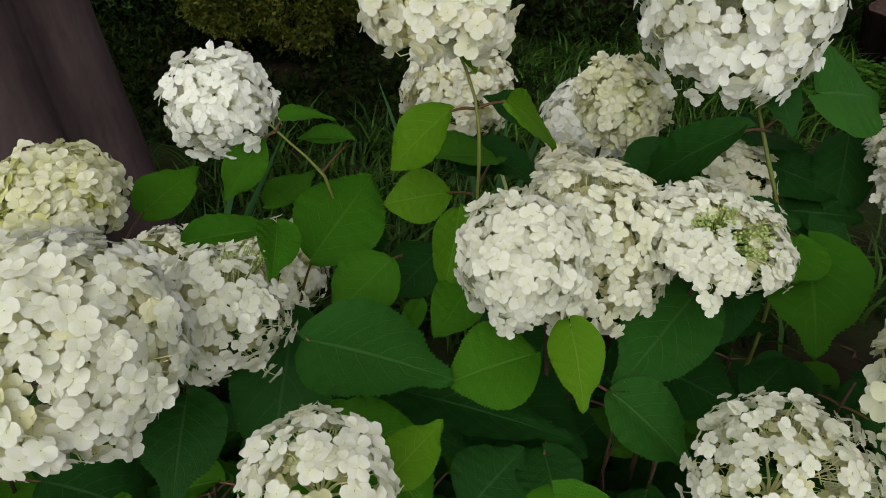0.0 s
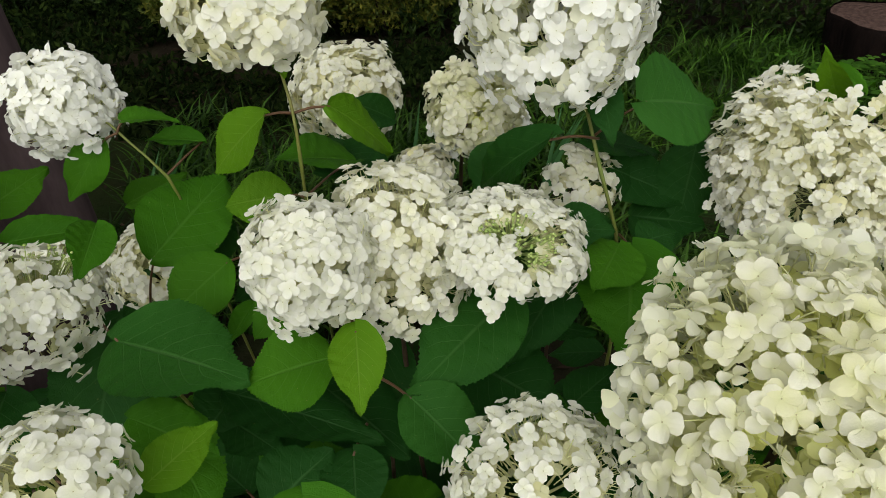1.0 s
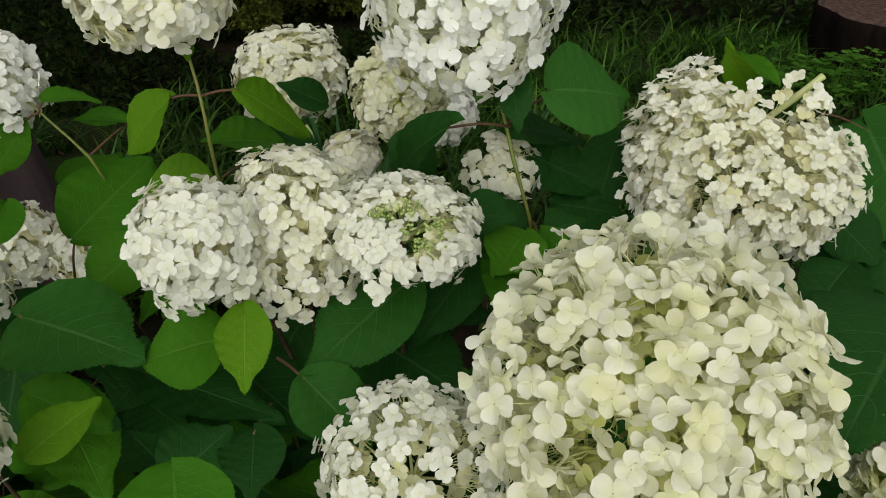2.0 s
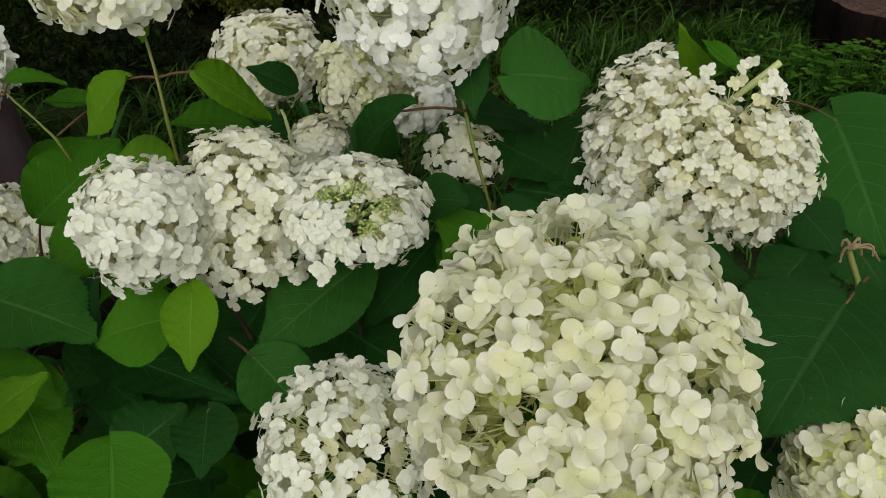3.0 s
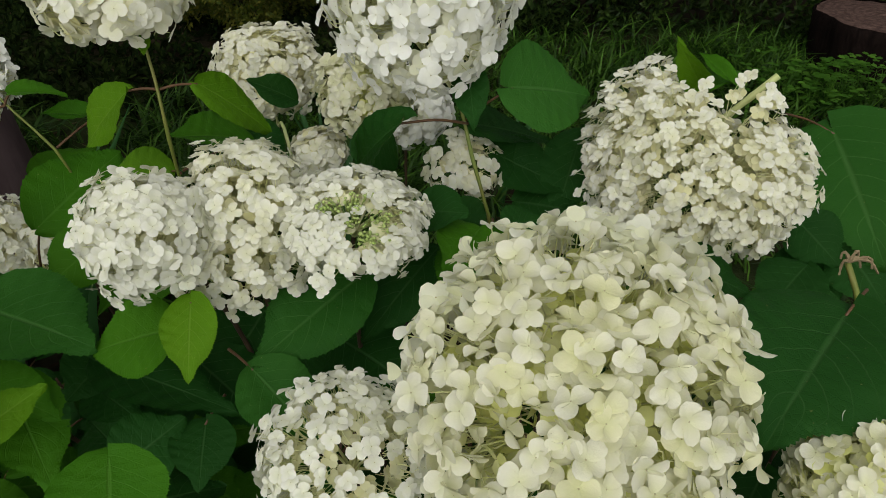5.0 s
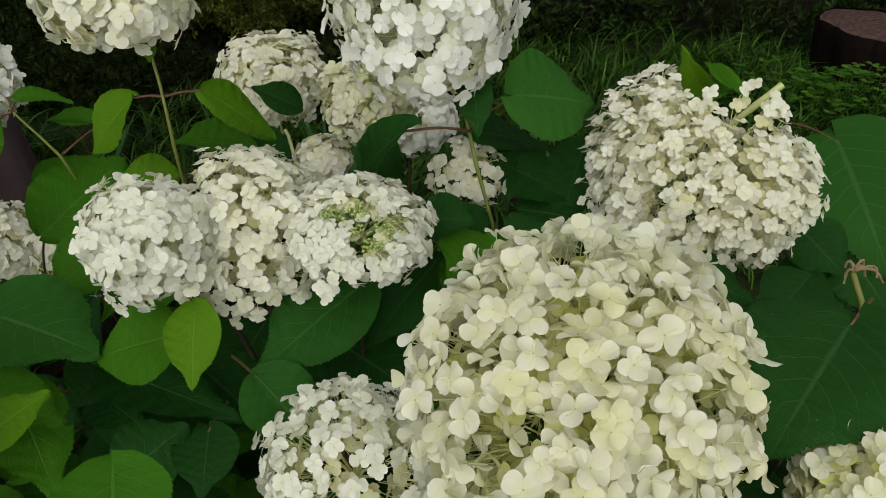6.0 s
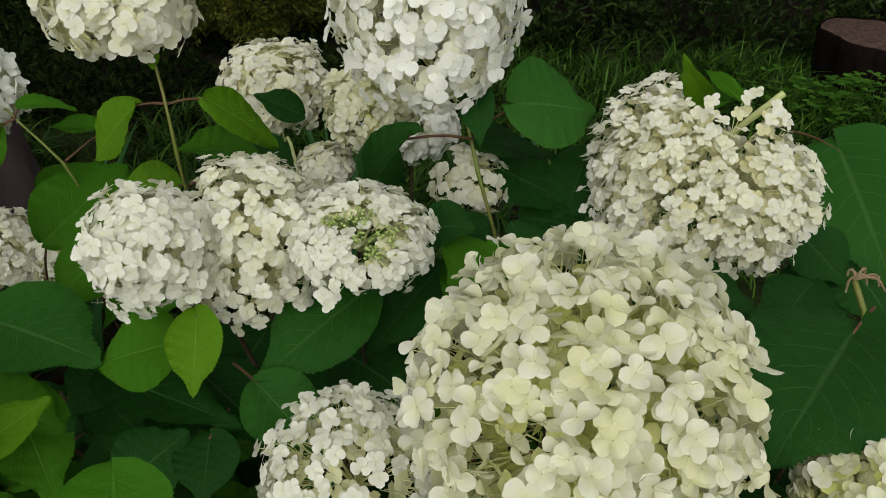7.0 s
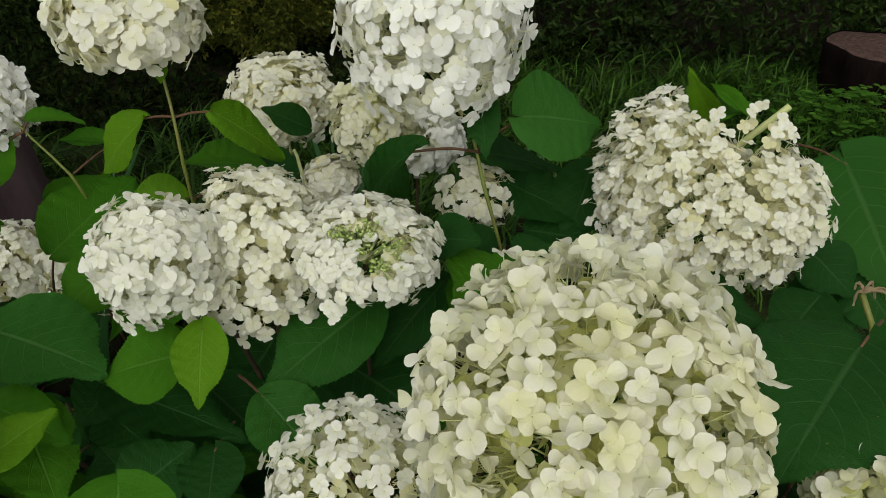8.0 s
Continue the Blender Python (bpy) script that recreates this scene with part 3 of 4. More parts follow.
def hedge(label, x0, x1, y0, y1, top, count, seed):
    """A clipped evergreen: canes inside, and whorls of narrow leaves near its surface, thinner towards the foot."""
    rng = random.Random(seed)
    ob = thing("hedge_bush", ((x0 + x1) / 2, (y0 + y1) / 2, 0), label, "hedge", "evergreen hedge")
    starts = []
    for _ in range(26):
        a = Vector((rng.uniform(x0, x1), rng.uniform(y0 + 0.25, y1), 0))
        b = Vector((min(x1, max(x0, a.x + rng.gauss(0, 0.25))), rng.uniform(y0 + 0.08, y1), rng.uniform(0.5, top)))
        starts.append((a, b))
    twigs("branchwork", ob, rng, starts, TWIG, 0.012)
    verts, faces = [], []
    n = 0
    while n < count:
        x, z = rng.uniform(x0 - 0.08, x1 + 0.08), top * rng.random()
        lump = 0.16 * noise.noise(Vector((x * 1.7, z * 1.7, seed))) + 0.10 * noise.noise(Vector((x * 5, z * 5, seed + 4)))
        tuck = 0.05 * max(0.0, 1 - z / 0.30)
        y = y0 + lump + tuck + abs(rng.gauss(0, 0.11))
        if rng.random() < 0.18:
            y, z = rng.uniform(y0, y1), top + lump + rng.uniform(-0.08, 0.04)
        if z < 0.05 and rng.random() < 0.5:
            continue
        n += 1
        p = Vector((x, y, z))
        d0 = (Vector((0, -0.6, 0.5)) + unit(rng) * 0.8).normalized()
        for k in range(5):
            d = (d0 + unit(rng) * 0.9).normalized()
            small_leaf(verts, faces, p, d, unit(rng), rng.uniform(0.035, 0.068), rng.uniform(0.011, 0.019))
    tagged(hang("foliage", mesh_of("foliage", verts, faces, [HEDGE_LEAF]), ob), kind="stuff")
    # a solid dark slab stands in for the shade at the heart of the bush
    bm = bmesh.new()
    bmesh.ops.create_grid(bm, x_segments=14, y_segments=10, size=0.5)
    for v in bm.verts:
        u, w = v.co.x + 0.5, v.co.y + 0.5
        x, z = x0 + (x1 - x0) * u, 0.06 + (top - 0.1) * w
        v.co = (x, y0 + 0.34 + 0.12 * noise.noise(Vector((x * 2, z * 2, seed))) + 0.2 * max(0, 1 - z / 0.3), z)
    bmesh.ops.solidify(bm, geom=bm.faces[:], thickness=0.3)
    me = bpy.data.meshes.new("shade_core")
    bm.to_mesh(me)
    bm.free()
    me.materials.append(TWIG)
    hang("shade_core", me, ob)


for k_hedge in range(7):
    hedge("dark evergreen hedge bush with narrow glossy leaves", -3.4 + 1.15 * k_hedge, -2.25 + 1.15 * k_hedge, (4.22, 4.22, 4.3, 3.90, 3.95, 4.35, 4.6)[k_hedge], 5.7, 1.9, 4200, 20 + k_hedge)


def shrub(label, centre, radii, count, seed):
    """A rounded bush of tiny leaves on short upright sprays."""
    rng = random.Random(seed)
    c, r = Vector(centre), Vector(radii)
    ob = thing("garden_shrub", (c.x, c.y, 0), label, "shrub")
    starts = []
    for _ in range(22):
        d = unit(rng)
        starts.append((Vector((c.x + d.x * 0.1, c.y + d.y * 0.1, 0)), c + Vector((d.x * r.x, d.y * r.y, abs(d.z) * r.z * 0.8)) * 0.85))
    twigs("branchwork", ob, rng, starts, TWIG, 0.010)
    verts, faces = [], []
    for _ in range(count):
        d = unit(rng)
        k = 1 + 0.30 * noise.noise(d * 2.4 + Vector((seed, 0, 0))) + 0.20 * noise.noise(d * 6) - abs(rng.gauss(0, 0.10))
        p = c + Vector((d.x * r.x, d.y * r.y, d.z * r.z)) * k
        if p.z < 0.06:
            continue
        for _ in range(4):
            e = (d + UP * 0.5 + unit(rng) * 0.9).normalized()
            small_leaf(verts, faces, p + unit(rng) * 0.012, e, unit(rng), rng.uniform(0.020, 0.038), rng.uniform(0.010, 0.018))
    tagged(hang("foliage", mesh_of("foliage", verts, faces, [SHRUB_LEAF]), ob), kind="stuff")


shrub("rounded garden shrub with tiny yellow-green leaves", (-0.80, 3.95, 0.42), (0.52, 0.50, 0.42), 9000, 5)
shrub("low garden shrub with small green leaves before hedge", (-0.12, 4.18, 0.46), (0.50, 0.40, 0.44), 6500, 8)


# ---- fluted tree trunk ----
def tree_trunk():
    ob = thing("old_tree", (-1.141, 1.41, 0), "smooth dark brown fluted tree trunk flaring into the ground", "tree")
    rings, sides = 40, 96
    verts, faces = [], []
    for i in range(rings + 1):
        z = -0.05 + 3.4 * (i / rings) ** 1.5
        flare = 0.385 + 0.145 / (1 + (max(z, 0) / 0.838) ** 2.2)
        for k in range(sides):
            a = 2 * math.pi * k / sides
            flute = 0.5 + 0.5 * math.cos(9 * a + 0.6 + 0.5 * z)
            deep = 0.055 + 0.03 * math.exp(-max(z, 0) / 0.5)
            r = flare - deep * flute ** 2 + 0.012 * noise.noise(Vector((math.cos(a) * 2, math.sin(a) * 2, z * 1.2)))
            verts.append((-1.141 + r * math.cos(a), 1.41 + r * math.sin(a), z))
    for i in range(rings):
        for k in range(sides):
            k2 = (k + 1) % sides
            faces.append((i * sides + k, i * sides + k2, (i + 1) * sides + k2, (i + 1) * sides + k))
    faces.append(tuple(rings * sides + k for k in range(sides)))
    hang("trunk", mesh_of("trunk", verts, faces, [TRUNK]), ob)


tree_trunk()


# ---- tree stump ----
def stump(x, y, radius, height):
    ob = thing("tree_stump", (x, y, 0), "old tree stump, dark bark and weathered reddish cut", "stump")
    sides = 72
    rng = random.Random(2)

    def rim(a):
        return radius * (1 + 0.05 * math.sin(3 * a + 1) + 0.03 * math.sin(7 * a) + 0.012 * math.sin(19 * a + 2))
    verts, faces = [], []
    levels = (-0.04, 0.02, 0.06, 0.10, 0.14, 0.18, 0.22, height - 0.012, height)
    for i, z in enumerate(levels):
        for k in range(sides):
            a = 2 * math.pi * k / sides
            r = rim(a) * (0.90 + 0.10 * min(1, max(z, 0) / height)) + 0.010 * noise.noise(Vector((8 * math.cos(a), 8 * math.sin(a), 3 * z)))
            r -= 0.012 if i == len(levels) - 1 else 0
            verts.append((x + r * math.cos(a), y + r * math.sin(a), z))
    for i in range(len(levels) - 1):
        for k in range(sides):
            k2 = (k + 1) % sides
            faces.append((i * sides + k, i * sides + k2, (i + 1) * sides + k2, (i + 1) * sides + k))
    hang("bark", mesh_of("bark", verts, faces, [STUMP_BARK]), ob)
    verts, faces = [Vector((0, 0, 0.006))], []
    rings = 8
    for i in range(1, rings + 1):
        for k in range(sides):
            a = 2 * math.pi * k / sides
            r = (rim(a) - 0.011) * i / rings
            p = Vector((r * math.cos(a), r * math.sin(a), 0))
            p.z = 0.006 * noise.noise(p * 14) - 0.012 * (i / rings) ** 6
            verts.append(p)
    for k in range(sides):
        faces.append((0, 1 + k, 1 + (k + 1) % sides))
    for i in range(rings - 1):
        for k in range(sides):
            k2 = (k + 1) % sides
            b = 1 + i * sides
            faces.append((b + k, b + sides + k, b + sides + k2, b + k2))
    hang("cut_face", mesh_of("cut_face", verts, faces, [CUT]), ob, Matrix.Translation((x, y, height + 0.004)), "rough reddish-brown sawn top")


stump(2.29, 3.56, 0.285, 0.28)


# ---- low weeds, strap-leaved clumps and litter ----
def weed(x, y, seed):
    rng = random.Random(seed)
    ob = thing("clover_weed", (x, y, ground_height(x, y)), "low round-leaved green weed in the grass", "weed", "weeds by the stump")
    verts, faces = [], []
    for _ in range(9):
        top = Vector((x + rng.gauss(0, 0.05), y + rng.gauss(0, 0.05), rng.uniform(0.06, 0.22)))
        tube([Vector((x, y, 0)), (Vector((x, y, 0.02)) + top) / 2 + Vector((0, 0, 0.02)), top], [0.0016, 0.0013, 0.001], 4, verts, faces, False)
        for k in range(3):
            a = 2.1 * k + rng.uniform(-0.3, 0.3)
            d = Vector((math.cos(a), math.sin(a), rng.uniform(-0.1, 0.25)))
            st = len(verts)
            s = Vector((-d.y, d.x, 0))
            sz = rng.uniform(0.022, 0.036)
            verts += [top, top + d * sz * 0.5 + s * sz * 0.5, top + d * sz + s * sz * 0.35, top + d * sz * 0.92, top + d * sz - s * sz * 0.35, top + d * sz * 0.5 - s * sz * 0.5]
            faces += [(st, st + 1, st + 2, st + 3), (st, st + 3, st + 4, st + 5)]
    hang("foliage", mesh_of("foliage", verts, faces, [WEED_LEAF]), ob)


weed_rng = random.Random(9)
for k_weed in range(16):
    weed(weed_rng.gauss(1.93, 0.16), weed_rng.gauss(3.10, 0.10), 60 + k_weed)


def strap_clump(x, y, count, height, width, seed, lean):
    rng = random.Random(seed)
    ob = thing("strap_leaf_plant", (x, y, 0), "clump of long upright blue-green strap leaves", "plant", "strap-leaved clumps")
    for _ in range(count):
        h, w, a = height * rng.uniform(0.65, 1.05), width * rng.uniform(0.7, 1.1), lean + rng.gauss(0, 0.5)
        pts = [Vector((0, 0, 0)), Vector((math.cos(a) * h * 0.10, math.sin(a) * h * 0.10, h * 0.55)), Vector((math.cos(a) * h * 0.34, math.sin(a) * h * 0.34, h))]
        line = spline(pts, 10)
        w2 = rng.gauss(0, 0.45)
        s = Vector((math.cos(w2), math.sin(w2), 0))
        n = Vector((math.sin(w2), -math.cos(w2), 0))
        verts, faces = [], []
        for i, p in enumerate(line):
            u = i / 10
            hw = w * 0.5 * (1 - u ** 3) * (0.6 + 0.8 * min(1, u * 2.5) * 0.5) + 0.0004
            verts += [p - s * hw, p + n * hw * 0.35, p + s * hw]
        for i in range(10):
            q = 3 * i
            faces += [(q, q + 1, q + 4, q + 3), (q + 1, q + 2, q + 5, q + 4)]
        hang("blade", mesh_of("blade", verts, faces, [STRAP]), ob, Matrix.Translation((x + rng.gauss(0, 0.012), y + rng.gauss(0, 0.012), -0.005)))


strap_clump(-0.50, 1.30, 5, 0.64, 0.036, 31, 0.3)
strap_clump(-0.56, 1.38, 4, 0.56, 0.030, 32, 0.6)
strap_clump(0.11, 1.34, 3, 0.76, 0.032, 33, 1.2)
strap_clump(-0.10, 2.20, 4, 0.42, 0.022, 34, 2.4)
strap_clump(0.50, 2.10, 4, 0.42, 0.022, 35, 0.4)


def litter():
    rng = random.Random(12)
    verts, faces = [], []
    for _ in range(1500):
        x, y = rng.uniform(-2.2, 3.4), rng.uniform(1.2, 5.2)
        p = Vector((x, y, ground_height(x, y) + 0.006))
        d = Vector((rng.uniform(-1, 1), rng.uniform(-1, 1), rng.uniform(-0.1, 0.25))).normalized()
        small_leaf(verts, faces, p, d, (UP + unit(rng) * 0.4).normalized(), rng.uniform(0.02, 0.055), rng.uniform(0.008, 0.02))
    tagged(new("leaf_litter", mesh_of("leaf_litter", verts, faces, [LITTER])), "scattered dry brown leaves on the soil", "litter", "", "stuff")


litter()


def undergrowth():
    """Low ground cover left of the lawn, its shade put into near-black leaf colour."""
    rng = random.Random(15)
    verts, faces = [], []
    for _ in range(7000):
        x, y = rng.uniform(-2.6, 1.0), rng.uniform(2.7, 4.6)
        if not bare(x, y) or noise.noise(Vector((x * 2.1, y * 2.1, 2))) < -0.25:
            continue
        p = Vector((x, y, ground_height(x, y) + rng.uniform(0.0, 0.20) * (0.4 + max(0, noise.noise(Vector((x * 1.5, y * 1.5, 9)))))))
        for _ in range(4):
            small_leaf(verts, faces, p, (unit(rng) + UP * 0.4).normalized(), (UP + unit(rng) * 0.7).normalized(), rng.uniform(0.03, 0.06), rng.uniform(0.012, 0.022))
    tagged(new("ground_cover", mesh_of("ground_cover", verts, faces, [SHADE_TONED_LEAF])), "low ground cover, its leaves coloured dark for shade", "plant", "", "stuff")


undergrowth()


# ---- hydrangea shoots: flower heads first, each with its own leaves ----
h_ball = bloom("white round hydrangea head on a slanting olive stem",
    (-0.271, 0.864, 0.928), 0.069, 0.069, 230, 0.0222, "pure", seed=1, axis=(-0.1, -0.25, 0.95), reach=2.6, rough=0.36, gaps=0.06, stem_material=STEM, r_top=0.0015, neck=(-0.218, 0.846, 0.918), path=((-0.180, 0.832, 0.887), (-0.147, 0.824, 0.856), (-0.137, 0.848, 0.766),), foot=(-0.02, 0.95, 0.0))
h_lime = bloom("creamy yellow-green hydrangea head on a tall straight stem",
    (-0.003, 0.765, 1.071), 0.080, 0.062, 215, 0.0245, "ivory", seed=2, axis=(0.05, -0.1, 1), reach=2.1, rough=0.36, stem_material=STEM, r_top=0.0017, neck=(0.019, 0.768, 1.018), path=((0.029, 0.754, 0.997), (0.036, 0.743, 0.970), (0.039, 0.739, 0.929), (0.039, 0.748, 0.868),), foot=(0.08, 0.90, 0.0))
h_back = bloom("white domed hydrangea head behind the cream ones",
    (0.026, 1.237, 0.806), 0.100, 0.083, 265, 0.0230, "ivory", seed=3, axis=(0, -0.2, 1), reach=2.3, rough=0.36, stem_material=STEM_PALE, path=((0.083, 1.093, 0.752),), foot=(0.10, 1.30, 0.0))
h_tall = bloom("large pure white hydrangea head on an upright stem",
    (0.313, 0.815, 1.070), 0.105, 0.132, 340, 0.0255, "pure", r_top=0.0021, seed=4, axis=(0.05, -0.2, 1), reach=2.35, lumps=0.07, rough=0.28, neck=(0.361, 0.816, 0.945), stem_material=STEM, path=((0.381, 0.790, 0.878), (0.407, 0.772, 0.795),), foot=(0.42, 0.98, 0.0))
h_fade = bloom("creamy fading hydrangea head with open centre",
    (0.235, 0.935, 0.903), 0.067, 0.050, 200, 0.0205, "cream", seed=5, axis=(0.2, -0.5, 0.8), reach=2.3, rough=0.45, gaps=0.22, foot=(0.30, 1.10, 0.0))
h_far = bloom("distant white hydrangea head half hidden by leaves",
    (0.263, 1.261, 0.739), 0.089, 0.070, 220, 0.0270, "pure", seed=6, axis=(0, -0.2, 1), foot=(0.25, 1.40, 0.0))
h_pink = bloom("small faded hydrangea head tucked behind a leaf",
    (0.168, 0.930, 0.810), 0.045, 0.030, 70, 0.0210, "ivory", seed=7, axis=(0, -0.3, 1), foot=(0.25, 1.15, 0.0))
m_left = bloom("white hydrangea head in the crowded middle",
    (0.071, 0.568, 0.900), 0.061, 0.066, 300, 0.0190, "white", seed=8, axis=(-0.35, -0.45, 0.8), reach=2.15, lift=0.18, rough=0.36, lumps=0.14, gaps=0.10, foot=(0.12, 0.85, 0.0))
m_mid = bloom("white hydrangea head with open drooping underside",
    (0.150, 0.646, 0.862), 0.086, 0.100, 385, 0.0190, "ivory", seed=9, axis=(0.0, -0.15, 1), reach=2.15, lift=0.3, rough=0.32, lumps=0.14, gaps=0.1, foot=(0.20, 0.88, 0.0))
m_lace = bloom("half-open hydrangea head with green buds showing",
    (0.264, 0.618, 0.894), 0.078, 0.034, 310, 0.0166, "white", seed=10, axis=(0.15, -0.16, 1.0), reach=1.8, lumps=0.14, gaps=0.16, buds=150, bud_sites=((-0.25, 0.45), (0.10, 0.62), (0.12, 0.22), (0.36, -0.08), (0.52, 0.28)), loose=((0.241, 0.542, 0.864), (0.236, 0.546, 0.872), (0.247, 0.545, 0.871)), foot=(0.30, 0.85, 0.0))
h_small = bloom("small white hydrangea head with loose open florets",
    (0.370, 0.851, 0.836), 0.053, 0.036, 95, 0.0205, "ivory", seed=12, axis=(0.1, -0.6, 0.7), reach=2.0, gaps=0.58, foot=(0.40, 1.05, 0.0))
h_right = bloom("large white hydrangea head leaning beside a cut stem",
    (0.641, 0.782, 0.896), 0.132, 0.119, 1050, 0.0168, "ivory", seed=13, axis=(-0.2, -0.2, 1), reach=2.45, rough=0.5, lumps=0.06, lift=0.55, notch=((0.759, 0.751, 0.992), (0.816, 0.832, 0.932), (0.762, 0.824, 0.992), (0.772, 0.812, 0.974), (0.780, 0.773, 0.953), (0.783, 0.877, 0.962), (0.671, 0.761, 0.989), (0.683, 0.847, 0.983), (0.723, 0.900, 0.954), (0.689, 0.920, 0.986), (0.659, 0.866, 0.996), (0.685, 0.951, 0.960), (0.647, 0.801, 1.001),), loose=((0.664, 0.767, 0.998), (0.674, 0.770, 1.003), (0.697, 0.763, 0.991), (0.705, 0.758, 0.983), (0.692, 0.755, 0.979), (0.710, 0.754, 0.976),), foot=(0.70, 1.00, 0.0))
h_near = bloom("very large creamy hydrangea head with loose sepals",
    (0.460, 0.400, 0.897), 0.130, 0.114, 540, 0.0258, "cream", seed=14, axis=(-0.05, -0.25, 1), reach=2.3, rough=0.62, lumps=0.05, gaps=0.21, r_top=0.004, lift=0.3, jag=0.075, foot=(0.50, 0.85, 0.0))
h_low = bloom("white hydrangea head with gaps between florets",
    (0.278, 0.416, 0.782), 0.077, 0.072, 310, 0.0166, "white", seed=15, axis=(-0.05, -0.35, 0.9), reach=2.2, gaps=0.38, rough=0.36, lift=0.2, jag=0.09, foot=(0.30, 0.80, 0.0))
h_front = bloom("white hydrangea head low among bright leaves",
    (-0.093, 0.372, 0.832), 0.060, 0.056, 150, 0.0206, "white", seed=16, axis=(0, -0.3, 1), reach=2.2, gaps=0.36, foot=(0.05, 0.75, 0.0))
h_open = bloom("open white hydrangea head with green-stalked florets",
    (-0.220, 0.600, 0.815), 0.071, 0.072, 185, 0.0212, "white", seed=17, axis=(0.25, -0.3, 0.9), reach=2.2, gaps=0.5, jag=0.10, lumps=0.14, buds=60, foot=(-0.10, 0.90, 0.0))
h_bold = bloom("big full white hydrangea head on the near side",
    (-0.315, 0.477, 0.877), 0.103, 0.094, 500, 0.0230, "white", seed=18, axis=(0.05, -0.3, 1), reach=2.4, rough=0.30, lumps=0.12, foot=(-0.25, 0.80, 0.0))
h_side = bloom("creamy green hydrangea head on an olive stem",
    (-0.409, 0.689, 0.887), 0.079, 0.060, 195, 0.0240, "cream", r_top=0.0022, seed=19, axis=(-0.1, -0.1, 1), reach=2.2, rough=0.4, stem_material=STEM, path=((-0.319, 0.676, 0.852), (-0.281, 0.689, 0.817),), foot=(-0.10, 0.95, 0.0))
h_shade_a = bloom("far white hydrangea head in the shade of leaves",
    (-0.499, 1.134, 0.493), 0.095, 0.085, 190, 0.0250, "white", seed=20, foot=(-0.50, 1.35, 0.0))
h_shade_b = bloom("far white hydrangea head behind a dark leaf",
    (-0.290, 1.072, 0.544), 0.098, 0.085, 190, 0.0250, "white", seed=21, foot=(-0.30, 1.30, 0.0))
h_corner = bloom("creamy white hydrangea head near a dark leaf",
    (0.709, 0.385, 0.805), 0.073, 0.068, 205, 0.0225, "cream", seed=22, axis=(-0.1, -0.3, 1), rough=0.4, foot=(0.75, 0.75, 0.0))
leaf(h_lime, (0.024, 0.753, 1.030), (0.034, 0.732, 1.016), 0.019, (0.37, -0.84, 0.40), "new", "flat")
leaf(h_lime, (0.008, 0.734, 0.975), (-0.064, 0.737, 0.906), 0.062, (0.15, -0.50, 0.86), "new", "oval", joint=(0.034, 0.749, 0.970))
leaf(h_lime, (0.069, 0.768, 0.972), (0.143, 0.815, 0.897), 0.060, (0.45, -0.45, 0.77), "new", "oval", joint=(0.035, 0.749, 0.970))
leaf(h_lime, (0.018, 0.745, 0.849), (0.004, 0.661, 0.792), 0.052, (0.16, -0.70, 0.70), "new", "droop")
leaf(h_lime, (0.008, 0.810, 0.836), (-0.072, 0.795, 0.831), 0.071, (0.17, -0.60, 0.78), "new", "oval", joint=(0.035, 0.765, 0.858))
leaf(h_lime, (0.072, 0.942, 0.817), (-0.020, 0.885, 0.859), 0.096, (0.02, -0.08, 1.00), "mid", "fold", joint=(0.038, 0.767, 0.861))
leaf(h_lime, (0.020, 0.926, 0.812), (0.082, 1.023, 0.814), 0.088, (0.08, -0.53, 0.85), "old", "flat")
leaf(h_back, (0.121, 1.018, 0.847), (0.061, 0.995, 0.888), 0.048, (0.19, -0.70, 0.69), "old", "fold")
leaf(h_back, (0.043, 0.996, 0.808), (0.124, 0.883, 0.819), 0.074, (0.06, -0.50, 0.87), "old", "flat")
leaf(h_ball, (-0.193, 0.841, 0.919), (-0.131, 0.862, 0.916), 0.048, (0.02, -0.04, 1.00), "mid", "fold", joint=(-0.200, 0.837, 0.905))
leaf(h_ball, (-0.116, 0.891, 0.868), (-0.189, 0.886, 0.879), 0.036, (0.11, -0.27, 0.96), "mid", "fold", joint=(-0.152, 0.841, 0.846))
leaf(h_ball, (-0.220, 0.836, 0.894), (-0.268, 0.804, 0.826), 0.051, (0.33, -0.62, 0.71), "mid", "flat", joint=(-0.200, 0.837, 0.904))
leaf(h_ball, (-0.158, 0.758, 0.775), (-0.089, 0.878, 0.833), 0.115, (0.23, -0.57, 0.79), "mid", "oval", joint=(-0.183, 0.777, 0.694))
leaf(h_ball, (-0.063, 0.748, 0.778), (-0.133, 0.694, 0.732), 0.080, (0.21, -0.53, 0.82), "mid", "flat", joint=(-0.050, 0.768, 0.772))
leaf(h_ball, (-0.027, 0.706, 0.749), (-0.046, 0.648, 0.735), 0.026, (0.14, -0.40, 0.91), "mid", "fold")
leaf(h_ball, (-0.096, 0.857, 0.779), (-0.137, 0.803, 0.734), 0.085, (0.17, -0.44, 0.88), "old", "droop")
leaf(h_side, (-0.359, 0.778, 0.825), (-0.307, 0.855, 0.852), 0.069, (0.21, -0.52, 0.82), "mid", "flat", joint=(-0.349, 0.686, 0.831))
leaf(h_side, (-0.271, 0.675, 0.850), (-0.176, 0.713, 0.853), 0.045, (0.13, -0.39, 0.91), "mid", "fold")
leaf(h_side, (-0.176, 0.686, 0.867), (-0.165, 0.607, 0.856), 0.050, (0.48, -0.45, 0.75), "mid", "fold")
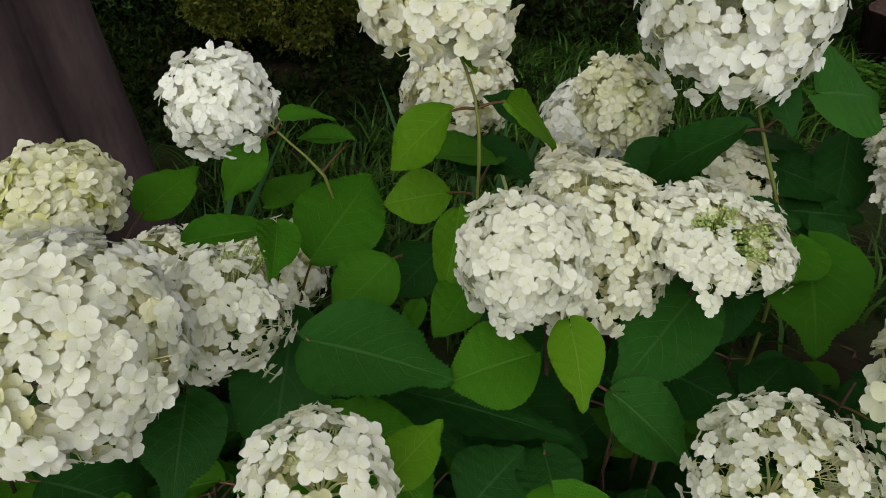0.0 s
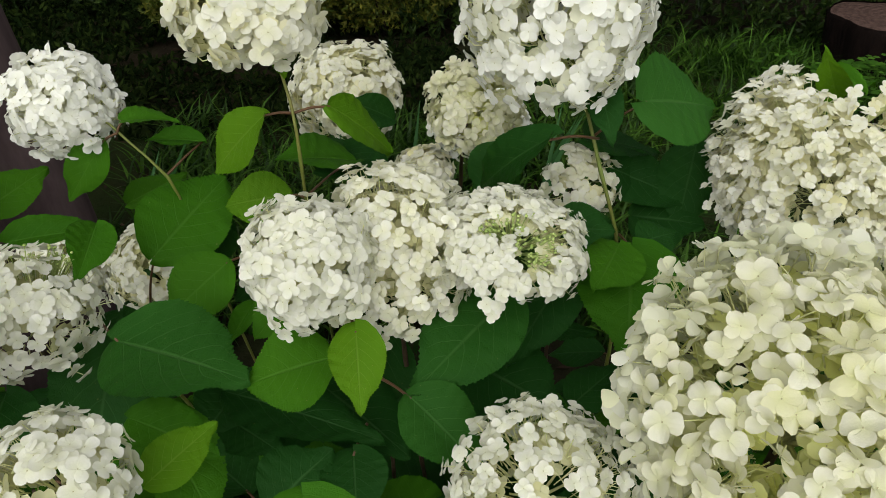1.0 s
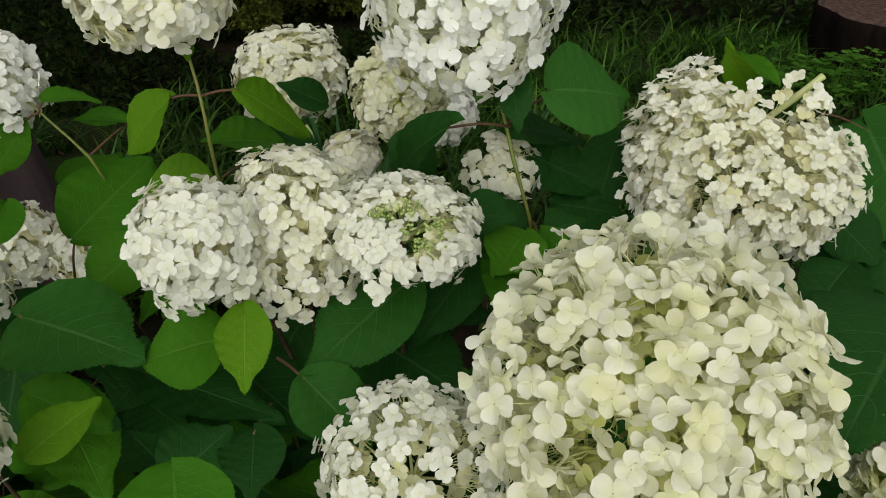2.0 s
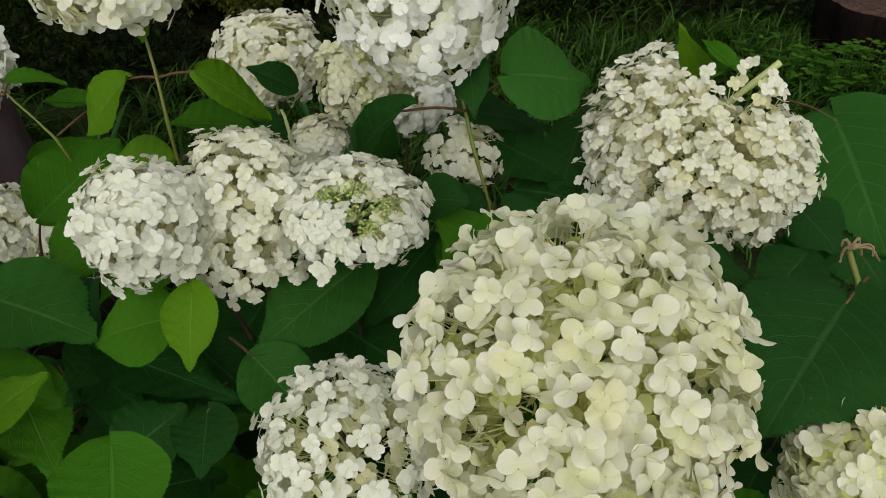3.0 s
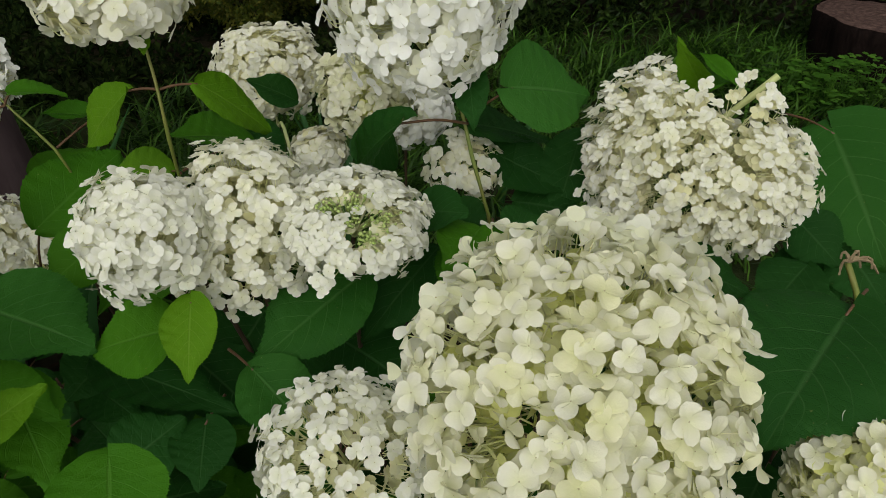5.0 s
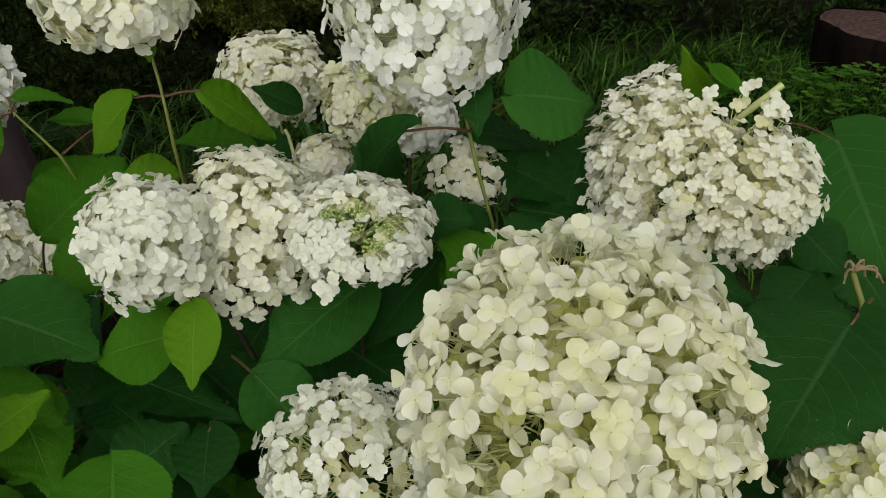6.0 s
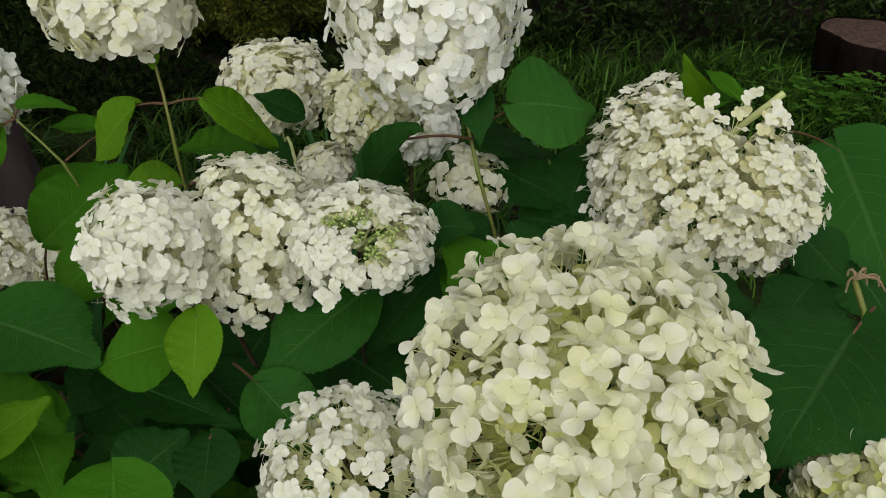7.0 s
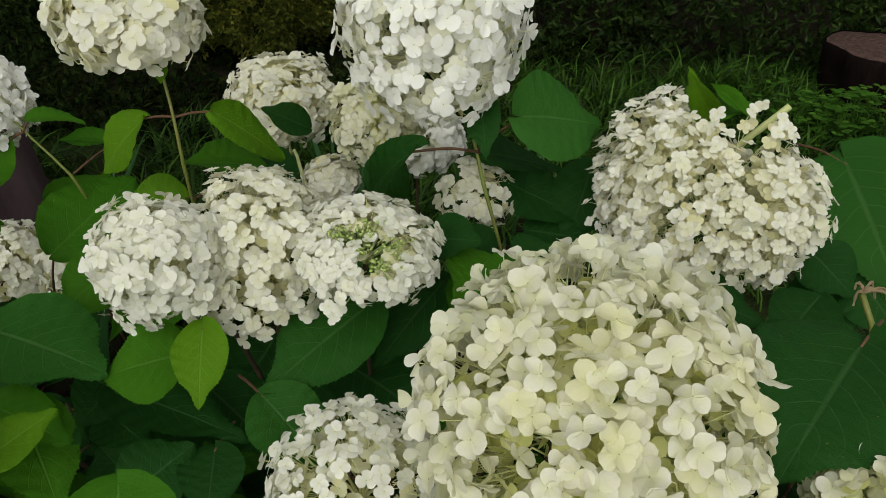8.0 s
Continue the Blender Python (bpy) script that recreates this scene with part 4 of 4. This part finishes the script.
leaf(h_open, (-0.138, 0.588, 0.789), (0.009, 0.537, 0.793), 0.130, (0.13, -0.20, 0.97), "deep", "flat", joint=(-0.171, 0.625, 0.791))
leaf(h_open, (-0.168, 0.672, 0.754), (-0.183, 0.521, 0.650), 0.114, (0.17, -0.56, 0.81), "old", "droop")
leaf(h_open, (-0.271, 0.587, 0.715), (-0.260, 0.478, 0.694), 0.093, (0.21, -0.43, 0.88), "old", "droop")
leaf(m_left, (0.090, 0.561, 0.794), (0.003, 0.537, 0.783), 0.096, (0.10, -0.29, 0.95), "mid", "oval")
leaf(m_left, (0.116, 0.538, 0.847), (0.125, 0.474, 0.805), 0.053, (0.08, -0.55, 0.83), "new", "heart", joint=(0.100, 0.590, 0.836))
leaf(m_mid, (0.268, 0.641, 0.814), (0.166, 0.532, 0.776), 0.096, (-0.02, -0.52, 0.86), "deep", "flat")
leaf(m_mid, (0.164, 0.537, 0.765), (0.237, 0.486, 0.723), 0.078, (-0.00, -0.37, 0.93), "deep", "fold", joint=(0.132, 0.569, 0.760))
leaf(m_lace, (0.344, 0.724, 0.795), (0.266, 0.602, 0.754), 0.076, (-0.08, -0.47, 0.88), "old", "flat")
leaf(m_lace, (0.228, 0.677, 0.687), (0.333, 0.601, 0.681), 0.117, (-0.06, -0.42, 0.90), "old", "flat")
leaf(m_lace, (0.250, 0.659, 0.769), (0.375, 0.667, 0.744), 0.056, (-0.06, -0.36, 0.93), "old", "flat")
leaf(m_lace, (0.317, 0.715, 0.849), (0.376, 0.683, 0.872), 0.070, (0.01, -0.47, 0.88), "old", "flat")
leaf(h_tall, (0.409, 0.712, 0.822), (0.390, 0.597, 0.766), 0.122, (-0.16, -0.53, 0.83), "mid", "heart", joint=(0.409, 0.778, 0.804))
leaf(h_tall, (0.419, 0.797, 0.968), (0.526, 0.844, 0.950), 0.118, (-0.09, -0.68, 0.73), "deep", "heart", joint=(0.371, 0.811, 0.919))
leaf(h_tall, (0.371, 0.824, 0.983), (0.379, 0.748, 0.940), 0.043, (-0.18, -0.79, 0.59), "old", "flat")
leaf(h_tall, (0.372, 0.869, 0.889), (0.498, 0.945, 0.840), 0.078, (-0.10, -0.38, 0.92), "old", "flat")
leaf(h_tall, (0.302, 0.720, 0.956), (0.217, 0.803, 0.849), 0.058, (0.08, -0.64, 0.76), "old", "heart", joint=(0.373, 0.794, 0.923))
leaf(h_tall, (0.276, 0.844, 0.885), (0.233, 0.834, 0.816), 0.075, (0.06, -0.49, 0.87), "old", "flat")
leaf(h_small, (0.416, 0.866, 0.847), (0.502, 0.872, 0.802), 0.074, (-0.16, -0.54, 0.83), "old", "heart")
leaf(h_small, (0.466, 0.785, 0.779), (0.494, 0.871, 0.800), 0.049, (-0.17, -0.51, 0.84), "old", "flat")
leaf(h_small, (0.391, 0.752, 0.800), (0.337, 0.789, 0.821), 0.068, (-0.10, -0.46, 0.88), "old", "flat")
leaf(h_small, (0.392, 0.708, 0.835), (0.356, 0.633, 0.831), 0.077, (-0.01, -0.58, 0.82), "mid", "flat")
leaf(h_small, (0.419, 0.726, 0.825), (0.470, 0.752, 0.827), 0.053, (-0.05, -0.46, 0.88), "old", "flat")
leaf(h_right, (0.871, 0.942, 0.866), (0.899, 0.764, 0.774), 0.205, (-0.34, -0.59, 0.73), "deep", "heart", joint=(0.827, 0.999, 0.863))
leaf(h_right, (0.647, 0.820, 0.961), (0.588, 0.759, 1.035), 0.036, (-0.50, -0.68, 0.53), "new", "flat")
leaf(h_right, (0.604, 0.643, 0.838), (0.690, 0.649, 0.805), 0.074, (-0.18, -0.42, 0.89), "old", "flat")
leaf(h_right, (0.805, 0.831, 0.788), (0.851, 0.777, 0.757), 0.085, (-0.24, -0.42, 0.87), "old", "flat")
leaf(h_right, (0.525, 0.901, 0.870), (0.489, 0.809, 0.785), 0.080, (-0.08, -0.49, 0.87), "old", "flat")
leaf(h_corner, (0.710, 0.511, 0.887), (0.604, 0.379, 0.871), 0.145, (-0.26, -0.41, 0.88), "old", "heart", joint=(0.737, 0.539, 0.892))
leaf(h_corner, (0.705, 0.589, 0.841), (0.629, 0.538, 0.821), 0.060, (-0.20, -0.39, 0.90), "old", "flat")
leaf(h_front, (-0.048, 0.412, 0.784), (0.001, 0.463, 0.807), 0.047, (0.21, -0.42, 0.88), "new", "flat")
leaf(h_front, (-0.101, 0.509, 0.760), (-0.010, 0.478, 0.749), 0.063, (0.18, -0.35, 0.92), "mid", "flat")
leaf(h_front, (-0.053, 0.515, 0.732), (-0.029, 0.453, 0.710), 0.065, (0.16, -0.32, 0.94), "old", "flat")
leaf(h_front, (0.087, 0.389, 0.799), (0.110, 0.316, 0.764), 0.092, (0.23, -0.32, 0.92), "mid", "heart")
leaf(h_low, (0.026, 0.489, 0.656), (0.083, 0.537, 0.692), 0.090, (0.09, -0.34, 0.94), "old", "flat")
leaf(h_low, (0.104, 0.540, 0.679), (0.114, 0.469, 0.662), 0.070, (0.07, -0.41, 0.91), "old", "heart", joint=(0.115, 0.579, 0.683))
leaf(h_low, (-0.012, 0.585, 0.657), (0.078, 0.587, 0.678), 0.067, (0.10, -0.35, 0.93), "old", "flat")
leaf(h_low, (-0.043, 0.595, 0.672), (0.028, 0.548, 0.672), 0.067, (0.12, -0.34, 0.93), "old", "flat")
leaf(h_low, (0.342, 0.619, 0.672), (0.409, 0.678, 0.688), 0.059, (-0.10, -0.37, 0.92), "old", "flat")
leaf(h_near, (0.623, 0.538, 0.821), (0.625, 0.442, 0.783), 0.075, (-0.18, -0.35, 0.92), "old", "flat")
leaf(m_left, (0.129, 0.717, 0.695), (0.085, 0.624, 0.647), 0.107, (0.14, -0.38, 0.92), "old", "flat")
leaf(m_left, (-0.032, 0.627, 0.691), (-0.062, 0.568, 0.675), 0.078, (0.23, -0.34, 0.91), "old", "flat")
leaf(m_mid, (0.197, 0.666, 0.670), (0.291, 0.693, 0.670), 0.092, (0.07, -0.39, 0.92), "old", "flat")
leaf(h_front, (-0.087, 0.529, 0.745), (-0.003, 0.429, 0.703), 0.081, (0.28, -0.39, 0.88), "mid", "flat")
leaf(h_low, (-0.042, 0.608, 0.700), (0.135, 0.548, 0.698), 0.077, (0.15, -0.35, 0.92), "old", "flat")
leaf(h_low, (0.059, 0.648, 0.670), (0.162, 0.578, 0.636), 0.098, (0.11, -0.35, 0.93), "old", "flat")
leaf(h_small, (0.407, 0.879, 0.842), (0.520, 0.832, 0.819), 0.075, (-0.07, -0.63, 0.78), "old", "heart")
leaf(h_small, (0.440, 0.846, 0.790), (0.523, 0.810, 0.803), 0.095, (-0.07, -0.47, 0.88), "old", "flat")
leaf(h_corner, (0.794, 0.750, 0.773), (0.726, 0.682, 0.745), 0.083, (-0.22, -0.40, 0.89), "old", "flat")
leaf(h_corner, (0.865, 0.814, 0.759), (0.911, 0.748, 0.729), 0.098, (-0.26, -0.40, 0.88), "old", "droop")
leaf(h_corner, (0.801, 0.827, 0.746), (0.853, 0.754, 0.722), 0.108, (-0.23, -0.41, 0.88), "old", "flat")
leaf(h_right, (0.689, 0.845, 0.962), (0.653, 0.895, 0.988), 0.021, (-0.19, -0.55, 0.81), "mid", "fold")
leaf(h_right, (0.657, 0.850, 0.953), (0.752, 0.934, 0.951), 0.041, (-0.05, -0.13, 0.99), "mid", "fold")
leaf(h_ball, (-0.009, 0.836, 0.731), (-0.068, 0.764, 0.713), 0.085, (0.10, -0.45, 0.89), "old", "heart")
leaf(h_lime, (0.035, 0.703, 0.784), (-0.007, 0.630, 0.762), 0.062, (0.15, -0.50, 0.85), "mid", "oval")
leaf(h_ball, (-0.246, 0.915, 0.761), (-0.187, 1.004, 0.769), 0.050, (0.20, -0.50, 0.85), "mid", "flat")

# the cut stalk that leans out of the large head, and a broken dry stalk beside the dark leaf
stem(h_right, [(0.714, 0.795, 0.994), (0.689, 0.791, 0.970), (0.656, 0.799, 0.928)], 0.0042, 0.0038, STEM_PALE, "cut_stalk", 10)
dead = thing("broken_stalk", (0.861, 0.706, 0.000), "broken pale green stalk with shrivelled tan scraps", "stem")
stem(dead, [(0.793, 0.672, 0.831), (0.802, 0.660, 0.810), (0.818, 0.652, 0.778), (0.861, 0.706, 0.000)], 0.0034, 0.0040, STEM, "stalk", 12)
scrap_top, scrap_rng = Vector((0.792, 0.669, 0.835)), random.Random(8)
for way in ((0.034, -0.004, -0.012), (0.024, -0.005, -0.005), (0.016, 0.002, -0.009), (0.010, 0.004, 0.005), (-0.009, 0.002, 0.002), (-0.007, -0.003, -0.016)):
    end = scrap_top + Vector(way)
    crook = scrap_top.lerp(end, 0.5) + Vector((scrap_rng.gauss(0, 0.003), 0.0, 0.010))
    sv, sf = tube(spline([scrap_top, crook, end], 8), [0.0019 * (1.2 - abs(k / 8 - 0.4)) * scrap_rng.uniform(0.6, 1.3) for k in range(9)], 5)
    hang("dry_scrap", mesh_of("dry_scrap", sv, sf, [DRY_SCRAP], False), dead, None, "shrivelled tan leaf scrap")


# ---- leafy shoots without a bloom that fill the body of the bushes ----
def leafy_shoot(x, y, top, lean, seed, pairs=7, reach=0.15):
    """A cane with opposite pairs of leaves, each pair turned a quarter from the one below."""
    rng = random.Random(seed)
    foot = Vector((x, y, 0))
    head = Vector((x + lean[0], y + lean[1], top))
    ob = thing("hydrangea_leafy_shoot", foot, "leafy hydrangea shoot with broad dark green leaves", "plant", "leafy hydrangea shoots")
    line = spline([foot, foot.lerp(head, 0.55) + Vector((lean[0], lean[1], 0)) * -0.12, head], 20)
    v, f = tube(line, [0.0050 - 0.0030 * i / 20 for i in range(21)], 7)
    hang("stem", mesh_of("stem", v, f, [WOOD_CANE]), ob)
    spin = rng.uniform(0, 3.1)
    for k in range(pairs):
        s = 1 - 0.115 * k - rng.uniform(0, 0.05)
        joint = line[max(1, min(20, int(s * 20)))]
        for half in (0, math.pi):
            a = spin + k * math.pi / 2 + half + rng.gauss(0, 0.25)
            d = Vector((math.cos(a), math.sin(a), 0))
            pl = rng.uniform(0.025, 0.055)
            ln = reach * rng.uniform(0.75, 1.2) * (0.75 if k == 0 else 1)
            b = joint + d * pl + UP * rng.uniform(0.0, 0.02)
            t = b + d * ln * 0.93 - UP * ln * rng.uniform(0.05, 0.55)
            leaf(ob, b, t, ln * rng.uniform(0.66, 0.84), (d.x * 0.3, d.y * 0.3 - 0.15, 1), rng.choice(("old", "old", "mid")),
                 rng.choice(("flat", "droop", "wavy", "heart", "fold")), joint)


filler_rng = random.Random(77)
n_filler = 0
for gx in range(11):
    for gy in range(5):
        px = -0.66 + 0.165 * gx + filler_rng.uniform(-0.06, 0.06)
        py = 0.42 + 0.155 * gy + filler_rng.uniform(-0.06, 0.06)
        high = 1.28 - 0.86 * py - 0.10 + filler_rng.uniform(-0.10, 0.02)
        if px > 0.45 and py > 0.7:
            high += 0.08
        if py < 0.5:
            high -= 0.12
        n_filler += 1
        leafy_shoot(px, py, max(0.25, high), (filler_rng.uniform(-0.05, 0.05), filler_rng.uniform(-0.06, 0.03)), 200 + n_filler)
